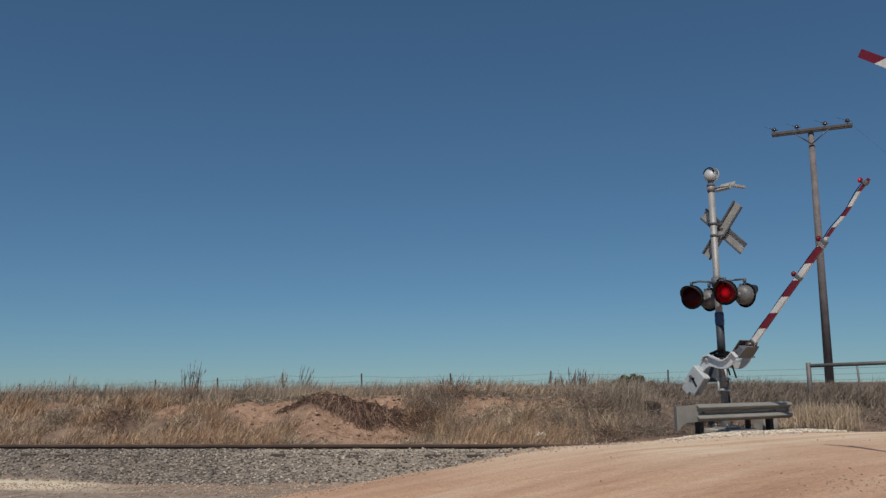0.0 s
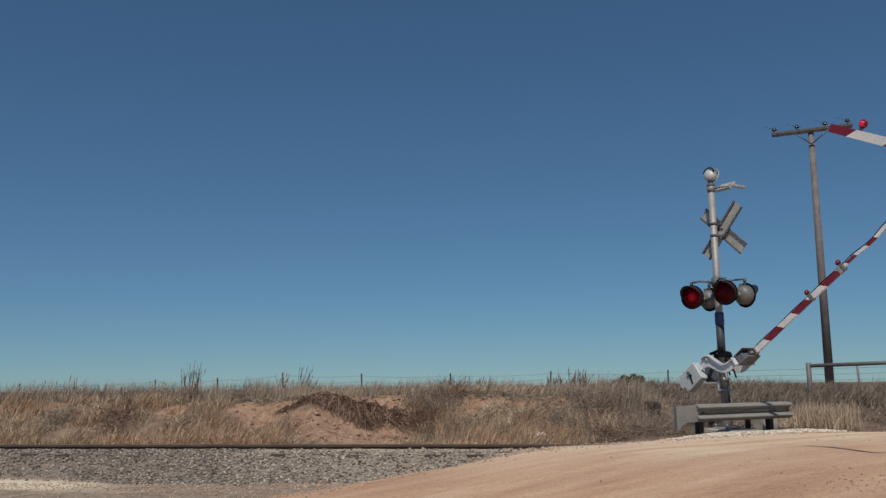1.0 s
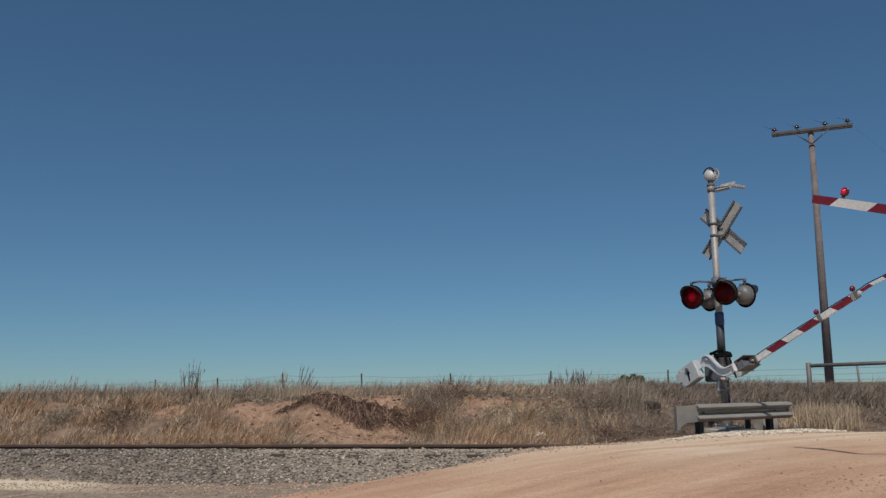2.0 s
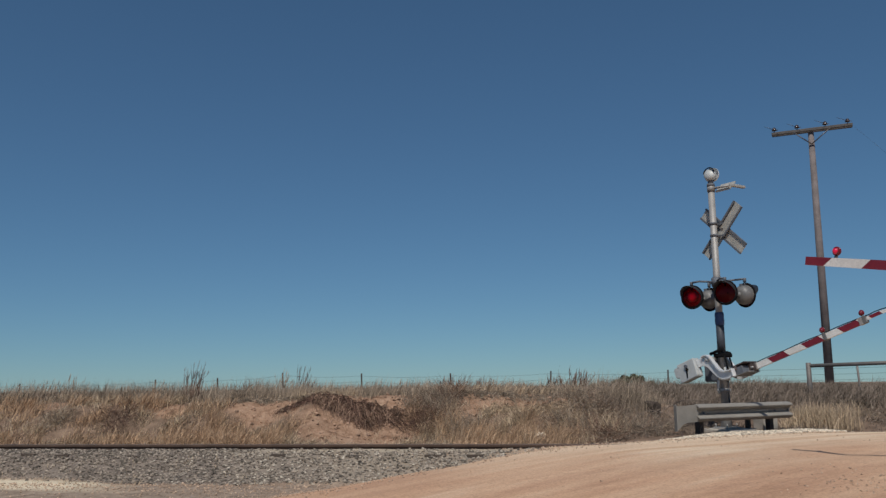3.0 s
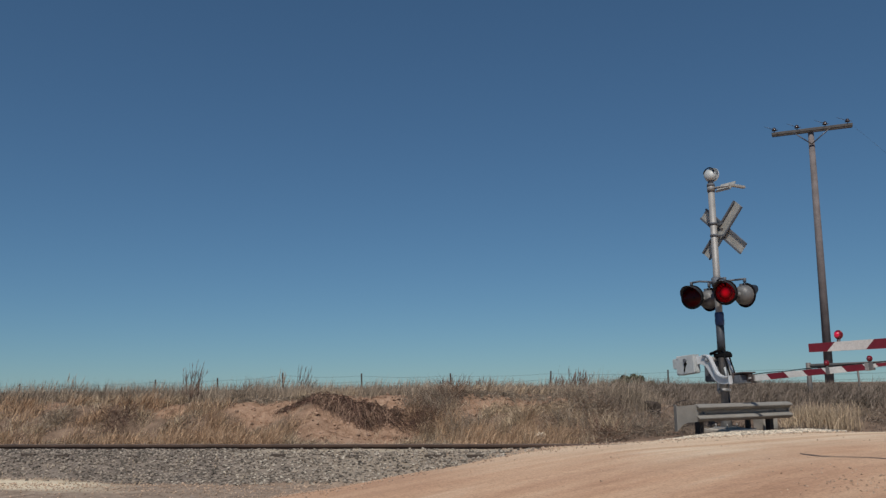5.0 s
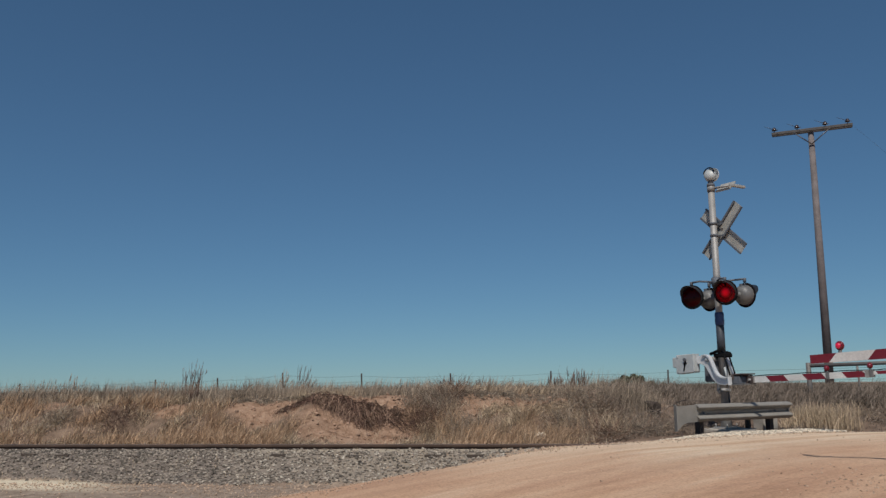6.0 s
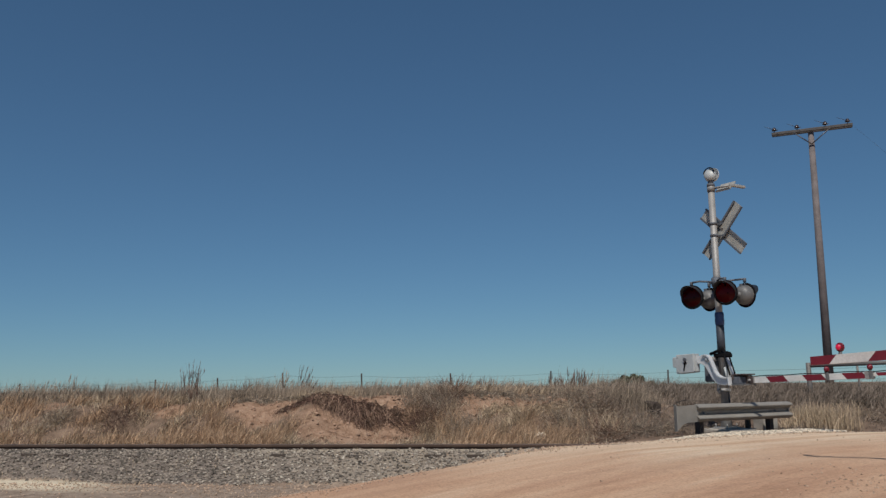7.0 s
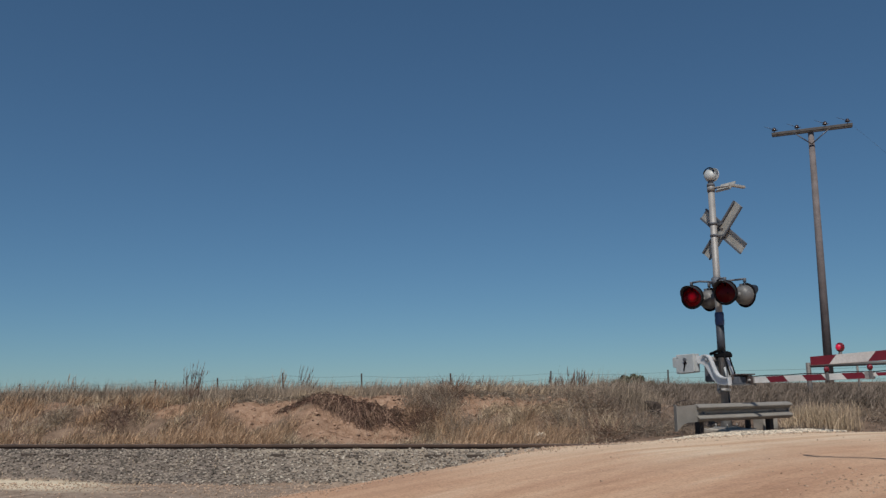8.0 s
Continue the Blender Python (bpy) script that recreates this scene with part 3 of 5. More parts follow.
    for k, (a, b) in enumerate(zip(edges, edges[1:])):
        thin = a > step_at - 0.01
        cuts = [a, b] if not (a < step_at < b) else [a, step_at, b]
        for c, d in zip(cuts, cuts[1:]):
            h0, h1 = high(c + 0.002), high(d - 0.002)
            la = 0.0 if c == edges[0] or c == step_at else (0.02 if thin else 0.045)
            lb = 0.0 if d == tip or d == step_at else (0.02 if d > step_at else 0.045)
            z0, z1 = low + sway(c + 0.002), low + sway(d - 0.002)
            q = [(c - la, z0 + h0 / 2), (c + la, z0 - h0 / 2), (d + lb, z1 - h1 / 2), (d - lb, z1 + h1 / 2)]
            deep = BLADE_DEPTH if d <= step_at + 0.001 else BLADE_DEPTH * 0.55
            slab(bm, q, SIDE @ Matrix.Translation((0, 0, -across)), deep, mat=k % 2)
    bmesh.ops.remove_doubles(bm, verts=bm.verts, dist=0.0005)
    for v in bm.verts:
        v.co.y += slant * v.co.x
    part("blade", bm, [WHITE, RED], arm, "red and white diagonal striped blade")

    def side_y(rr):
        return across + slant * rr

    for rr in (0.79, step_at - 0.05):
        if rr < tip:
            bm = bmesh.new()
            box(bm, (0.06, BLADE_DEPTH + 0.02, thick + 0.014), (rr, side_y(rr), low), bevel=0.004)
            part("clamp", bm, GALV, arm)
    if cable:
        bm = bmesh.new()
        pts = [(rr, side_y(rr) - 0.012, low + high(rr) / 2 + sway(rr) + 0.006 + 0.012 * abs(math.sin(rr * 4.3))) for rr in np.arange(0.7, tip, 0.12)]
        for a, b in zip(pts, pts[1:]):
            rod(bm, a, b, 0.008, seg=5)
        part("lamp_cable", bm, BLACK, arm)
    for rr, off, size, mat in lamps:
        place = Matrix.Translation((rr, side_y(rr), low + off)) @ pose(0, 0, 0, 90)
        bm = bmesh.new()
        lathe(bm, [(r * size, z * size) for r, z in ((0.0, -1.0), (0.49, -0.88), (0.84, -0.56), (1.0, 0.0), (0.84, 0.56), (0.49, 0.88), (0, 1.0))], place, 20)
        lamp = part("arm_lamp", bm, ARMRIM, arm, "round red arm lamp")
        bm = bmesh.new()
        lathe(bm, [(r * size, z * size) for r, z in ((0.0, -1.14), (0.36, -1.08), (0.67, -0.82), (0.70, 0.82), (0.36, 1.08), (0, 1.14))], place, 20)
        part("lamp_lens", bm, mat, lamp, "glowing red lens")
        bm = bmesh.new()
        lathe(bm, [(r * size, z * size) for r, z in ((0.96, -0.16), (1.12, -0.14), (1.12, 0.14), (0.96, 0.16))], place, 20)
        part("lamp_rim", bm, ARMRIM, lamp)
        bm = bmesh.new()
        rod(bm, (rr, side_y(rr), low + off - size), (rr + 0.01, side_y(rr), low + high(rr) / 2 - 0.02), 0.017, seg=8)
        if cable:
            box(bm, (0.07, 0.07, high(rr) + 0.016), (rr + 0.02, side_y(rr), low), bevel=0.008)
        part("lamp_bracket", bm, HOUSING, lamp)
    return arm


def light_head(parent, at, turn, lens_mat):
    """A flashing light: black target disc, hood, red lens, reflector and a lamp unit whose added slide behind the
    reflector puts it out. It faces local -y.
    """
    head = new("flasher_head")
    head.parent = parent
    head.matrix_basis = pose(*at, 0, 0, turn)
    tagged(head, "round black flashing light with hood and red lens")
    face = pose(0, 0, 0, 90)      # local z of the lathe points to -y
    bm = bmesh.new()
    lathe(bm, [(0.188, 0.016), (0.224, 0.012), (0.232, 0.0), (0.226, -0.010), (0.19, 0.0)], face, 40)
    part("target_disc", bm, BLACK, head)
    bm = bmesh.new()
    lathe(bm, [(0.186, 0.0), (0.184, -0.02), (0.178, -0.035), (0.176, -0.06), (0.168, -0.12), (0.135, -0.165), (0.07, -0.19), (0.0, -0.195)], face, 36)
    lathe(bm, [(0.05, -0.18), (0.05, -0.215), (0.0, -0.215)], face, 16)
    part("housing", bm, HOUSING, head, "dull grey rounded lamp housing")
    bm = bmesh.new()
    box(bm, (0.05, 0.05, 0.06), (0.0, 0.11, 0.178), bevel=0.008)
    part("hinge", bm, DARKGREY, head)
    bm = bmesh.new()
    box(bm, (0.035, 0.03, 0.05), (0.17, 0.05, 0.05), bevel=0.006)
    part("latch", bm, DARKGREY, head)
    bm = bmesh.new()
    lathe(bm, [(0.182, 0.008), (0.168, -0.03), (0.13, -0.07), (0.06, -0.09), (0.015, -0.095)], face, 32)
    part("reflector", bm, REFLECTOR, head)
    bm = bmesh.new()
    lathe(bm, [(0.015, -0.093), (0.012, -0.108), (0, -0.108)], face, 16)
    part("socket", bm, BLACK, head)
    bm = bmesh.new()
    lathe(bm, [(0.188, 0.012), (0.15, 0.034), (0.08, 0.048), (0.0, 0.052)], face, 36)
    part("lens", bm, lens_mat, head, "red glass lens")
    # hood: an open half tube, longer on top
    bm = bmesh.new()
    seg = 28
    rows = []
    for rad in (0.206, 0.198):
        for along in (0.0, 1.0):
            row = []
            for k in range(seg + 1):
                a = radians(-20) + radians(220) * k / seg
                reach = 0.03 + 0.20 * max(0.0, math.sin(a)) ** 0.8 if along else 0.002
                row.append(bm.verts.new((rad * math.cos(a), -reach, rad * math.sin(a))))
            rows.append(row)
    for a, b in ((rows[0], rows[1]), (rows[3], rows[2]), (rows[1], rows[3])):
        for k in range(seg):
            bm.faces.new((a[k], a[k + 1], b[k + 1], b[k])).smooth = True
    part("hood", bm, HOODBLACK, head)
    bm = bmesh.new()
    lathe(bm, [(0.0, 0.016), (0.05, 0.014), (0.10, 0.006), (0.135, -0.008), (0.10, -0.014), (0.0, -0.016)], face, 24)
    bulb = part("lamp_unit", bm, BULB, head, "glowing red lamp unit")
    return head, bulb


def crossbuck(parent, at):
    sign = new("crossbuck")
    sign.parent = parent
    sign.matrix_basis = pose(*at)
    tagged(sign, "crossbuck sign, weathered bare back")
    for k, a in enumerate((47, -43)):
        bm = bmesh.new()
        turn = Euler((0, radians(-a), 0)).to_matrix()
        y = 0.012 + 0.03 * k
        box(bm, (1.22, 0.006, 0.228), turn @ Vector((0, 0, 0)) + Vector((0, y, 0)), turn)
        b = part("sign_blade", bm, SIGNBACK, sign)
        for zz in (-0.105, 0.105):
            bm = bmesh.new()
            box(bm, (1.22, 0.032, 0.034), turn @ Vector((0, 0, zz)) + Vector((0, y - 0.014, 0)), turn)
            part("rim", bm, DARKGREY, b)
    return sign


def build_far_signal():
    sig = thing("crossing_signal", pose(5.197, 16.0, 0.0, 0, 0, ARM_TURN), "grey steel crossing signal mast with flashing lights and gate arm", "crossing signal", "crossing signals")
    bm = bmesh.new()
    box(bm, (0.75, 0.75, 0.42), (0, 0.02, -0.13), bevel=0.02)
    part("foundation", bm, CONCRETE, sig, "rough concrete base block")
    bm = bmesh.new()
    box(bm, (0.34, 0.34, 0.03), (0, 0, 0.095), bevel=0.004)
    rod(bm, (0, 0, 0.1), (0, 0, 0.42), 0.10, 0.075, 20)
    for x in (-0.13, 0.13):
        for y in (-0.13, 0.13):
            rod(bm, (x, y, 0.09), (x, y, 0.17), 0.014, seg=6)
    part("mast_base", bm, GALV, sig)
    bm = bmesh.new()
    rod(bm, (0, 0, 0.3), (0, 0, 4.70), 0.069, 0.062, 24)
    part("mast", bm, GALV, sig, "galvanised steel mast pipe")
    bm = bmesh.new()
    rod(bm, (0, 0, 1.40), (0, 0, 2.06), 0.075, seg=24)
    part("mast_sleeve", bm, SLEEVE, sig, "dark blue-grey sleeve")
    bm = bmesh.new()
    lathe(bm, [(0.073, 1.98), (0.083, 2.0), (0.087, 2.08), (0.081, 2.12), (0.086, 2.17), (0.08, 2.22), (0.068, 2.23)], Matrix(), 20)
    part("blue_wrap", bm, BLUE, sig, "faded blue wrap")
    # bell
    bm = bmesh.new()
    rod(bm, (0, 0, 4.66), (0, 0, 4.72), 0.078, 0.07, seg=20)
    rod(bm, (0, 0, 4.71), (0, 0, 4.80), 0.05, seg=16)
    part("mast_cap", bm, DARKGREY, sig)
    bm = bmesh.new()
    lathe(bm, [(0.0, -0.11), (0.06, -0.10), (0.10, -0.065), (0.118, -0.01), (0.105, 0.06), (0.0, 0.07)], Matrix.Translation((0.0, 0.0, 4.885)) @ pose(0, 0, 0, 75, 0, 14), 24)
    bell = part("bell_housing", bm, PALE, sig, "silver bell housing")
    bm = bmesh.new()
    lathe(bm, [(0.142, 0.0), (0.148, 0.012), (0.133, 0.055), (0.09, 0.09), (0.0, 0.10)], Matrix.Translation((0.0, 0.04, 4.90)) @ pose(0, 0, 0, -100, 0, 14), 28)
    lathe(bm, [(0.137, 0.004), (0.125, 0.05), (0.0, 0.08)], Matrix.Translation((0.0, 0.04, 4.90)) @ pose(0, 0, 0, -100, 0, 14), 28)
    part("gong", bm, SILVER, bell, "bright metal gong")
    bm = bmesh.new()
    for k in range(15):
        a0, a1 = radians(15 + k * 10), radians(25 + k * 10)
        rod(bm, (0.134 * math.cos(a0), -0.035, 4.895 + 0.134 * math.sin(a0)), (0.134 * math.cos(a1), -0.035, 4.895 + 0.134 * math.sin(a1)), 0.013, seg=6)
    part("bell_hood", bm, BLACK, bell)
    # small sign arm under the bell
    bm = bmesh.new()
    rod(bm, (0.0, 0, 4.62), (0.42, 0.02, 4.60), 0.022, seg=10)
    rod(bm, (0, 0, 4.56), (0, 0, 4.68), 0.075, seg=18)
    part("side_arm", bm, GALV, sig)
    bm = bmesh.new()
    box(bm, (0.34, 0.24, 0.03), (0.25, 0.12, 4.62), Euler((radians(42), 0, 0)).to_matrix(), bevel=0.006)
    box(bm, (0.07, 0.36, 0.05), (0.44, 0.24, 4.605), bevel=0.01)
    part("side_plate", bm, SIGNBACK, sig, "flat weathered plate on an arm")
    crossbuck(sig, (0.06, 0.16, 3.80))
    for z in (3.70, 3.93):
        bm = bmesh.new()
        rod(bm, (0, 0, z - 0.02), (0, 0, z + 0.02), 0.076, seg=18)
        box(bm, (0.05, 0.18, 0.04), (0, 0.08, z))
        box(bm, (0.26, 0.012, 0.03), (0, 0.12, z))
        part("sign_clamp", bm, DARKGREY, sig)
    # light crossarm
    bm = bmesh.new()
    rod(bm, (0, 0, 2.72), (0, 0, 2.88), 0.105, seg=20)
    rod(bm, (0, 0, 2.70), (0, 0, 2.90), 0.08, seg=20)
    part("arm_hub", bm, DARKGREY, sig)
    for y in (-0.22, 0.22):
        for sx in (-1, 1):
            bm = bmesh.new()
            e = {(-1, -0.22): 0.43, (1, -0.22): 0.365, (-1, 0.22): 0.385, (1, 0.22): 0.455}[(sx, y)]
            pts = [(0, 0, 2.80), (sx * 0.10, y * 0.5, 2.815), (sx * 0.24, y, 2.83), (sx * (e - 0.015), y, 2.825), (sx * e, y, 2.79), (sx * e, y, 2.68)]
            for a, b in zip(pts, pts[1:]):
                rod(bm, a, b, 0.019, seg=8)
            rod(bm, (sx * e, y, 2.76), (sx * e, y, 2.84), 0.03, seg=8)
            part("light_arm", bm, DARKGREY, sig)
    bulbs = []
    for x, y, z, turn, lens in ((-0.43, -0.22, 2.545, 17, LENS_DIM), (0.365, -0.22, 2.555, 17, LENS), (-0.385, 0.22, 2.515, 180, LENS), (0.455, 0.22, 2.52, 180, LENS)):
        head, bulb = light_head(sig, (x, y, z), turn, lens)
        bulbs.append(bulb)
    # gate mechanism
    bm = bmesh.new()
    box(bm, (0.34, 0.28, 0.40), (-0.26, 0.12, 1.13), bevel=0.03)
    rod(bm, (-0.26, 0.12, 1.34), (-0.05, 0.05, 1.34), 0.05, seg=10)
    part("gate_mechanism", bm, DARKGREY, sig, "dark grey mechanism case")
    bm = bmesh.new()
    box(bm, (0.24, 0.26, 0.08), (0.0, 0.03, 1.42), bevel=0.02)
    rod(bm, (-0.18, -0.1, 1.45), (0.12, -0.1, 1.54), 0.03, seg=8)
    rod(bm, (0.1, 0.12, 1.46), (-0.15, 0.12, 1.5), 0.025, seg=8)
    part("case_lid", bm, BLACK, sig)
    bm = bmesh.new()
    for a, b in (((0.08, -0.06, 1.48), (0.24, -0.10, 1.05)), ((0.05, 0.1, 1.5), (0.20, 0.12, 1.0))):
        rod(bm, a, b, 0.016, seg=8)
    part("brace", bm, BLACK, sig)
    bm = bmesh.new()
    for p, q in (((0.02, 0.09, 0.95), (0.03, 0.09, 0.55)), ((0.03, 0.09, 0.55), (0.02, 0.10, 0.1))):
        rod(bm, p, q, 0.02, seg=8)
    part("cable_conduit", bm, DARKGREY, sig)
    for z, r in ((0.78, 0.098), (0.98, 0.105)):
        bm = bmesh.new()
        rod(bm, (0, 0, z - 0.03), (0, 0, z + 0.03), r, seg=18)
        box(bm, (0.13, 0.05, 0.05), (0.11, -0.03, z), bevel=0.008)
        box(bm, (0.05, 0.11, 0.04), (-0.02, -0.10, z), bevel=0.008)
        part("mast_clamp", bm, GALV, sig, "bolted steel clamp")
    bm = bmesh.new()
    rod(bm, (-0.02, -0.12, 1.02), (-0.02, -0.12, 0.72), 0.022, seg=8)
    rod(bm, (0.10, -0.05, 1.20), (0.13, -0.05, 0.95), 0.03, 0.018, seg=8)
    part("drain_pipe", bm, PALE, sig, "short pale fittings under the case")
    stripes = [0.66] + [1.099 + 0.363 * k for k in range(6)] + [3.10, 3.30, 3.54, 3.73, 4.01, 4.27]
    arm = gate_arm(sig, stripes, [(2.235, 0.125, 0.044, ARMDULL), (2.99, 0.125, 0.044, ARMDULL), (4.17, 0.115, 0.04, ARMGLOW)], 0.108, 0.052, 2.99, (0.22, 0.033, -0.417))
    arm.matrix_basis = pose(*FAR_PIVOT, 0, 0, -1.39)
    return sig, arm, bulbs


def build_near_signal():
    sig = thing("crossing_signal", pose(6.04, 4.70, 0.0, 0, 0, 180 + ARM_TURN), "grey steel gate mast with a striped boom across the road", "crossing signal", "crossing signals")
    g = ground_z(6.04, 4.70)
    bm = bmesh.new()
    box(bm, (0.75, 0.75, 0.42), (0, 0.02, g - 0.1), bevel=0.02)
    part("foundation", bm, CONCRETE, sig)
    bm = bmesh.new()
    rod(bm, (0, 0, g), (0, 0, 4.78), 0.064, 0.060, 24)
    part("mast", bm, GALV, sig)
    bm = bmesh.new()
    box(bm, (0.36, 0.34, 0.52), (-0.03, 0.02, 1.28), bevel=0.03)
    part("gate_mechanism", bm, DARKGREY, sig)
    stripes = [0.66] + [4.36 - 0.4065 * k for k in range(8, -1, -1)] + [4.61]
    arm = gate_arm(sig, stripes, [(4.285, 0.112, 0.041, ARMGLOW)], 0.125, 0.085, 9.0, (0.22, 0.0, -0.165), False)
    arm.matrix_basis = pose(*NEAR_PIVOT)
    return sig, arm


FAR_PIVOT = (-0.141, -0.1986, 1.357)
NEAR_PIVOT = (-0.02, -0.34, 1.455)
far_signal, far_arm, far_bulbs = build_far_signal()
near_signal, near_arm = build_near_signal()


# ---- guardrail ----
def build_guardrail():
    g = thing("guardrail", Matrix.Translation((3.83, 14.70, 0)) @ pose(0, 0, 0, 0, 0, math.degrees(math.atan2(RD[1], RD[0]))),
              "grey galvanised W-beam guardrail with flared end on short posts", "guardrail")
    wave = [(0.02, 0.550), (-0.03, 0.548), (-0.085, 0.528), (-0.118, 0.500), (-0.118, 0.488), (-0.06, 0.450), (0.0, 0.425), (0.006, 0.385), (-0.03, 0.368), (-0.095, 0.335), (-0.118, 0.312), (-0.118, 0.300), (-0.07, 0.262), (-0.02, 0.246), (0.02, 0.245)]
    outline = wave + [(y + 0.006, z) for y, z in wave[::-1]]
    bm = bmesh.new()
    m = Matrix(((0, 0, 1, 1.86), (1, 0, 0, 0), (0, 1, 0, 0), (0, 0, 0, 1)))
    slab(bm, outline, m, 2.56)
    part("beam", bm, BEAM, g, "W-profile steel beam")
    bm = bmesh.new()
    slab(bm, [(0.04, 0.555), (0.10, 0.53), (0.16, 0.525), (0.62, 0.545), (0.62, 0.25), (0.36, 0.245), (0.24, 0.215), (0.14, 0.15), (0.04, 0.10)], SIDE @ Matrix.Translation((0, 0, 0.06)), 0.012)
    slab(bm, [(-0.10, 0.54), (0.045, 0.555), (0.045, 0.10), (-0.10, 0.12)], Matrix.Translation((0.04, -0.055, 0)) @ pose(0, 0, 0, 0, 0, 62) @ SIDE @ Matrix.Translation((-0.045, 0, 0)), 0.012)
    part("end_shoe", bm, BEAM, g, "flared flat end shoe")
    bm = bmesh.new()
    slab(bm, [(3.12, 0.545), (3.20, 0.50), (3.14, 0.39), (3.20, 0.28), (3.12, 0.235)], SIDE @ Matrix.Translation((0, 0, 0.02)), 0.012)
    part("beam_end", bm, BEAM, g)
    for x, y in ((0.82, 0.06), (2.75, 0.08)):
        bm = bmesh.new()
        z0 = -0.35
        box(bm, (0.10, 0.012, 0.86), (x, y, z0 + 0.43))
        box(bm, (0.012, 0.10, 0.86), (x - 0.045, y + 0.05, z0 + 0.43))
        box(bm, (0.012, 0.10, 0.86), (x + 0.045, y + 0.05, z0 + 0.43))
        part("post", bm, POSTWOOD, g, "dark short steel post")
    bm = bmesh.new()
    box(bm, (0.07, 0.08, 0.72), (2.18, 0.16, 0.08), bevel=0.006)
    part("post", bm, POSTWOOD, g)
    for x in (0.82, 2.75):
        bm = bmesh.new()
        rod(bm, (x, -0.02, 0.39), (x, 0.02, 0.39), 0.02, seg=6)
        part("bolt", bm, DARKGREY, g)


build_guardrail()


# ---- utility pole, fences ----
def build_pole():
    x, y = 13.5, 30.0
    g = ground_z(x, y)
    p = thing("utility_pole", pose(x, y, 0, 0, 0, -24), "tall brown timber utility pole with a grey crossarm", "utility pole")
    bm = bmesh.new()
    rod(bm, (-0.05, 0, g - 0.4), (0.03, 0, 9.95), 0.155, 0.10, 20)
    part("shaft", bm, POLEWOOD, p, "round weathered timber shaft")
    for y, z, tall in ((-0.14, 10.01, 0.11), (0.14, 10.03, 0.11)):
        bm = bmesh.new()
        box(bm, (2.72, 0.10, tall), (0.06, y, z), bevel=0.018)
        part("crossarm", bm, ARMWOOD, p, "weathered grey timber crossarm")
    for xx in (-1.1, -0.35, 0.45, 1.15):
        bm = bmesh.new()
        rod(bm, (xx, -0.21, 10.02), (xx, 0.21, 10.02), 0.014, seg=6)
        part("spacer_bolt", bm, WIRE, p)
    for sx in (-1, 1):
        bm = bmesh.new()
        rod(bm, (0.06 + sx * 0.62, -0.22, 9.96), (0.03, -0.14, 9.46), 0.021, seg=6)
        part("brace", bm, WIRE, p)
    for xx in (-1.20, -0.42, 0.52, 1.26):
        bm = bmesh.new()
        rod(bm, (xx, -0.16, 10.05), (xx, -0.16, 10.17), 0.014, seg=6)
        lathe(bm, [(0.03, 10.11), (0.085, 10.12), (0.09, 10.15), (0.055, 10.175), (0.065, 10.20), (0.04, 10.235), (0, 10.24)], Matrix.Translation((xx, -0.16, 0)), 12)
        ins = part("insulator", bm, INSUL, p, "brown porcelain insulator")
        bm = bmesh.new()
        rod(bm, (xx - 0.02, -0.16, 10.17), (xx - 0.34, -0.16, 10.33), 0.012, 0.005, seg=5)
        rod(bm, (xx + 0.02, -0.16, 10.17), (xx + 0.14, -0.18, 10.12), 0.014, 0.008, seg=5)
        part("tie_wire", bm, WIRE, ins)

    bm = bmesh.new()
    eye, anchor = Vector((1.30, -0.16, 10.1)), Matrix.Rotation(radians(24), 3, "Z") @ Vector((15.5, 3.0, 0))
    anchor.z = ground_z(13.5 + 15.5, 33.0)
    n = 14
    pts = [eye.lerp(anchor, k / n) - Vector((0, 0, 0.35 * math.sin(math.pi * k / n))) for k in range(n + 1)]
    for a, b in zip(pts, pts[1:]):
        rod(bm, a, b, 0.0028, seg=5)
    part("guy_wire", bm, WIRE, p, "thin slack guy wire")


build_pole()


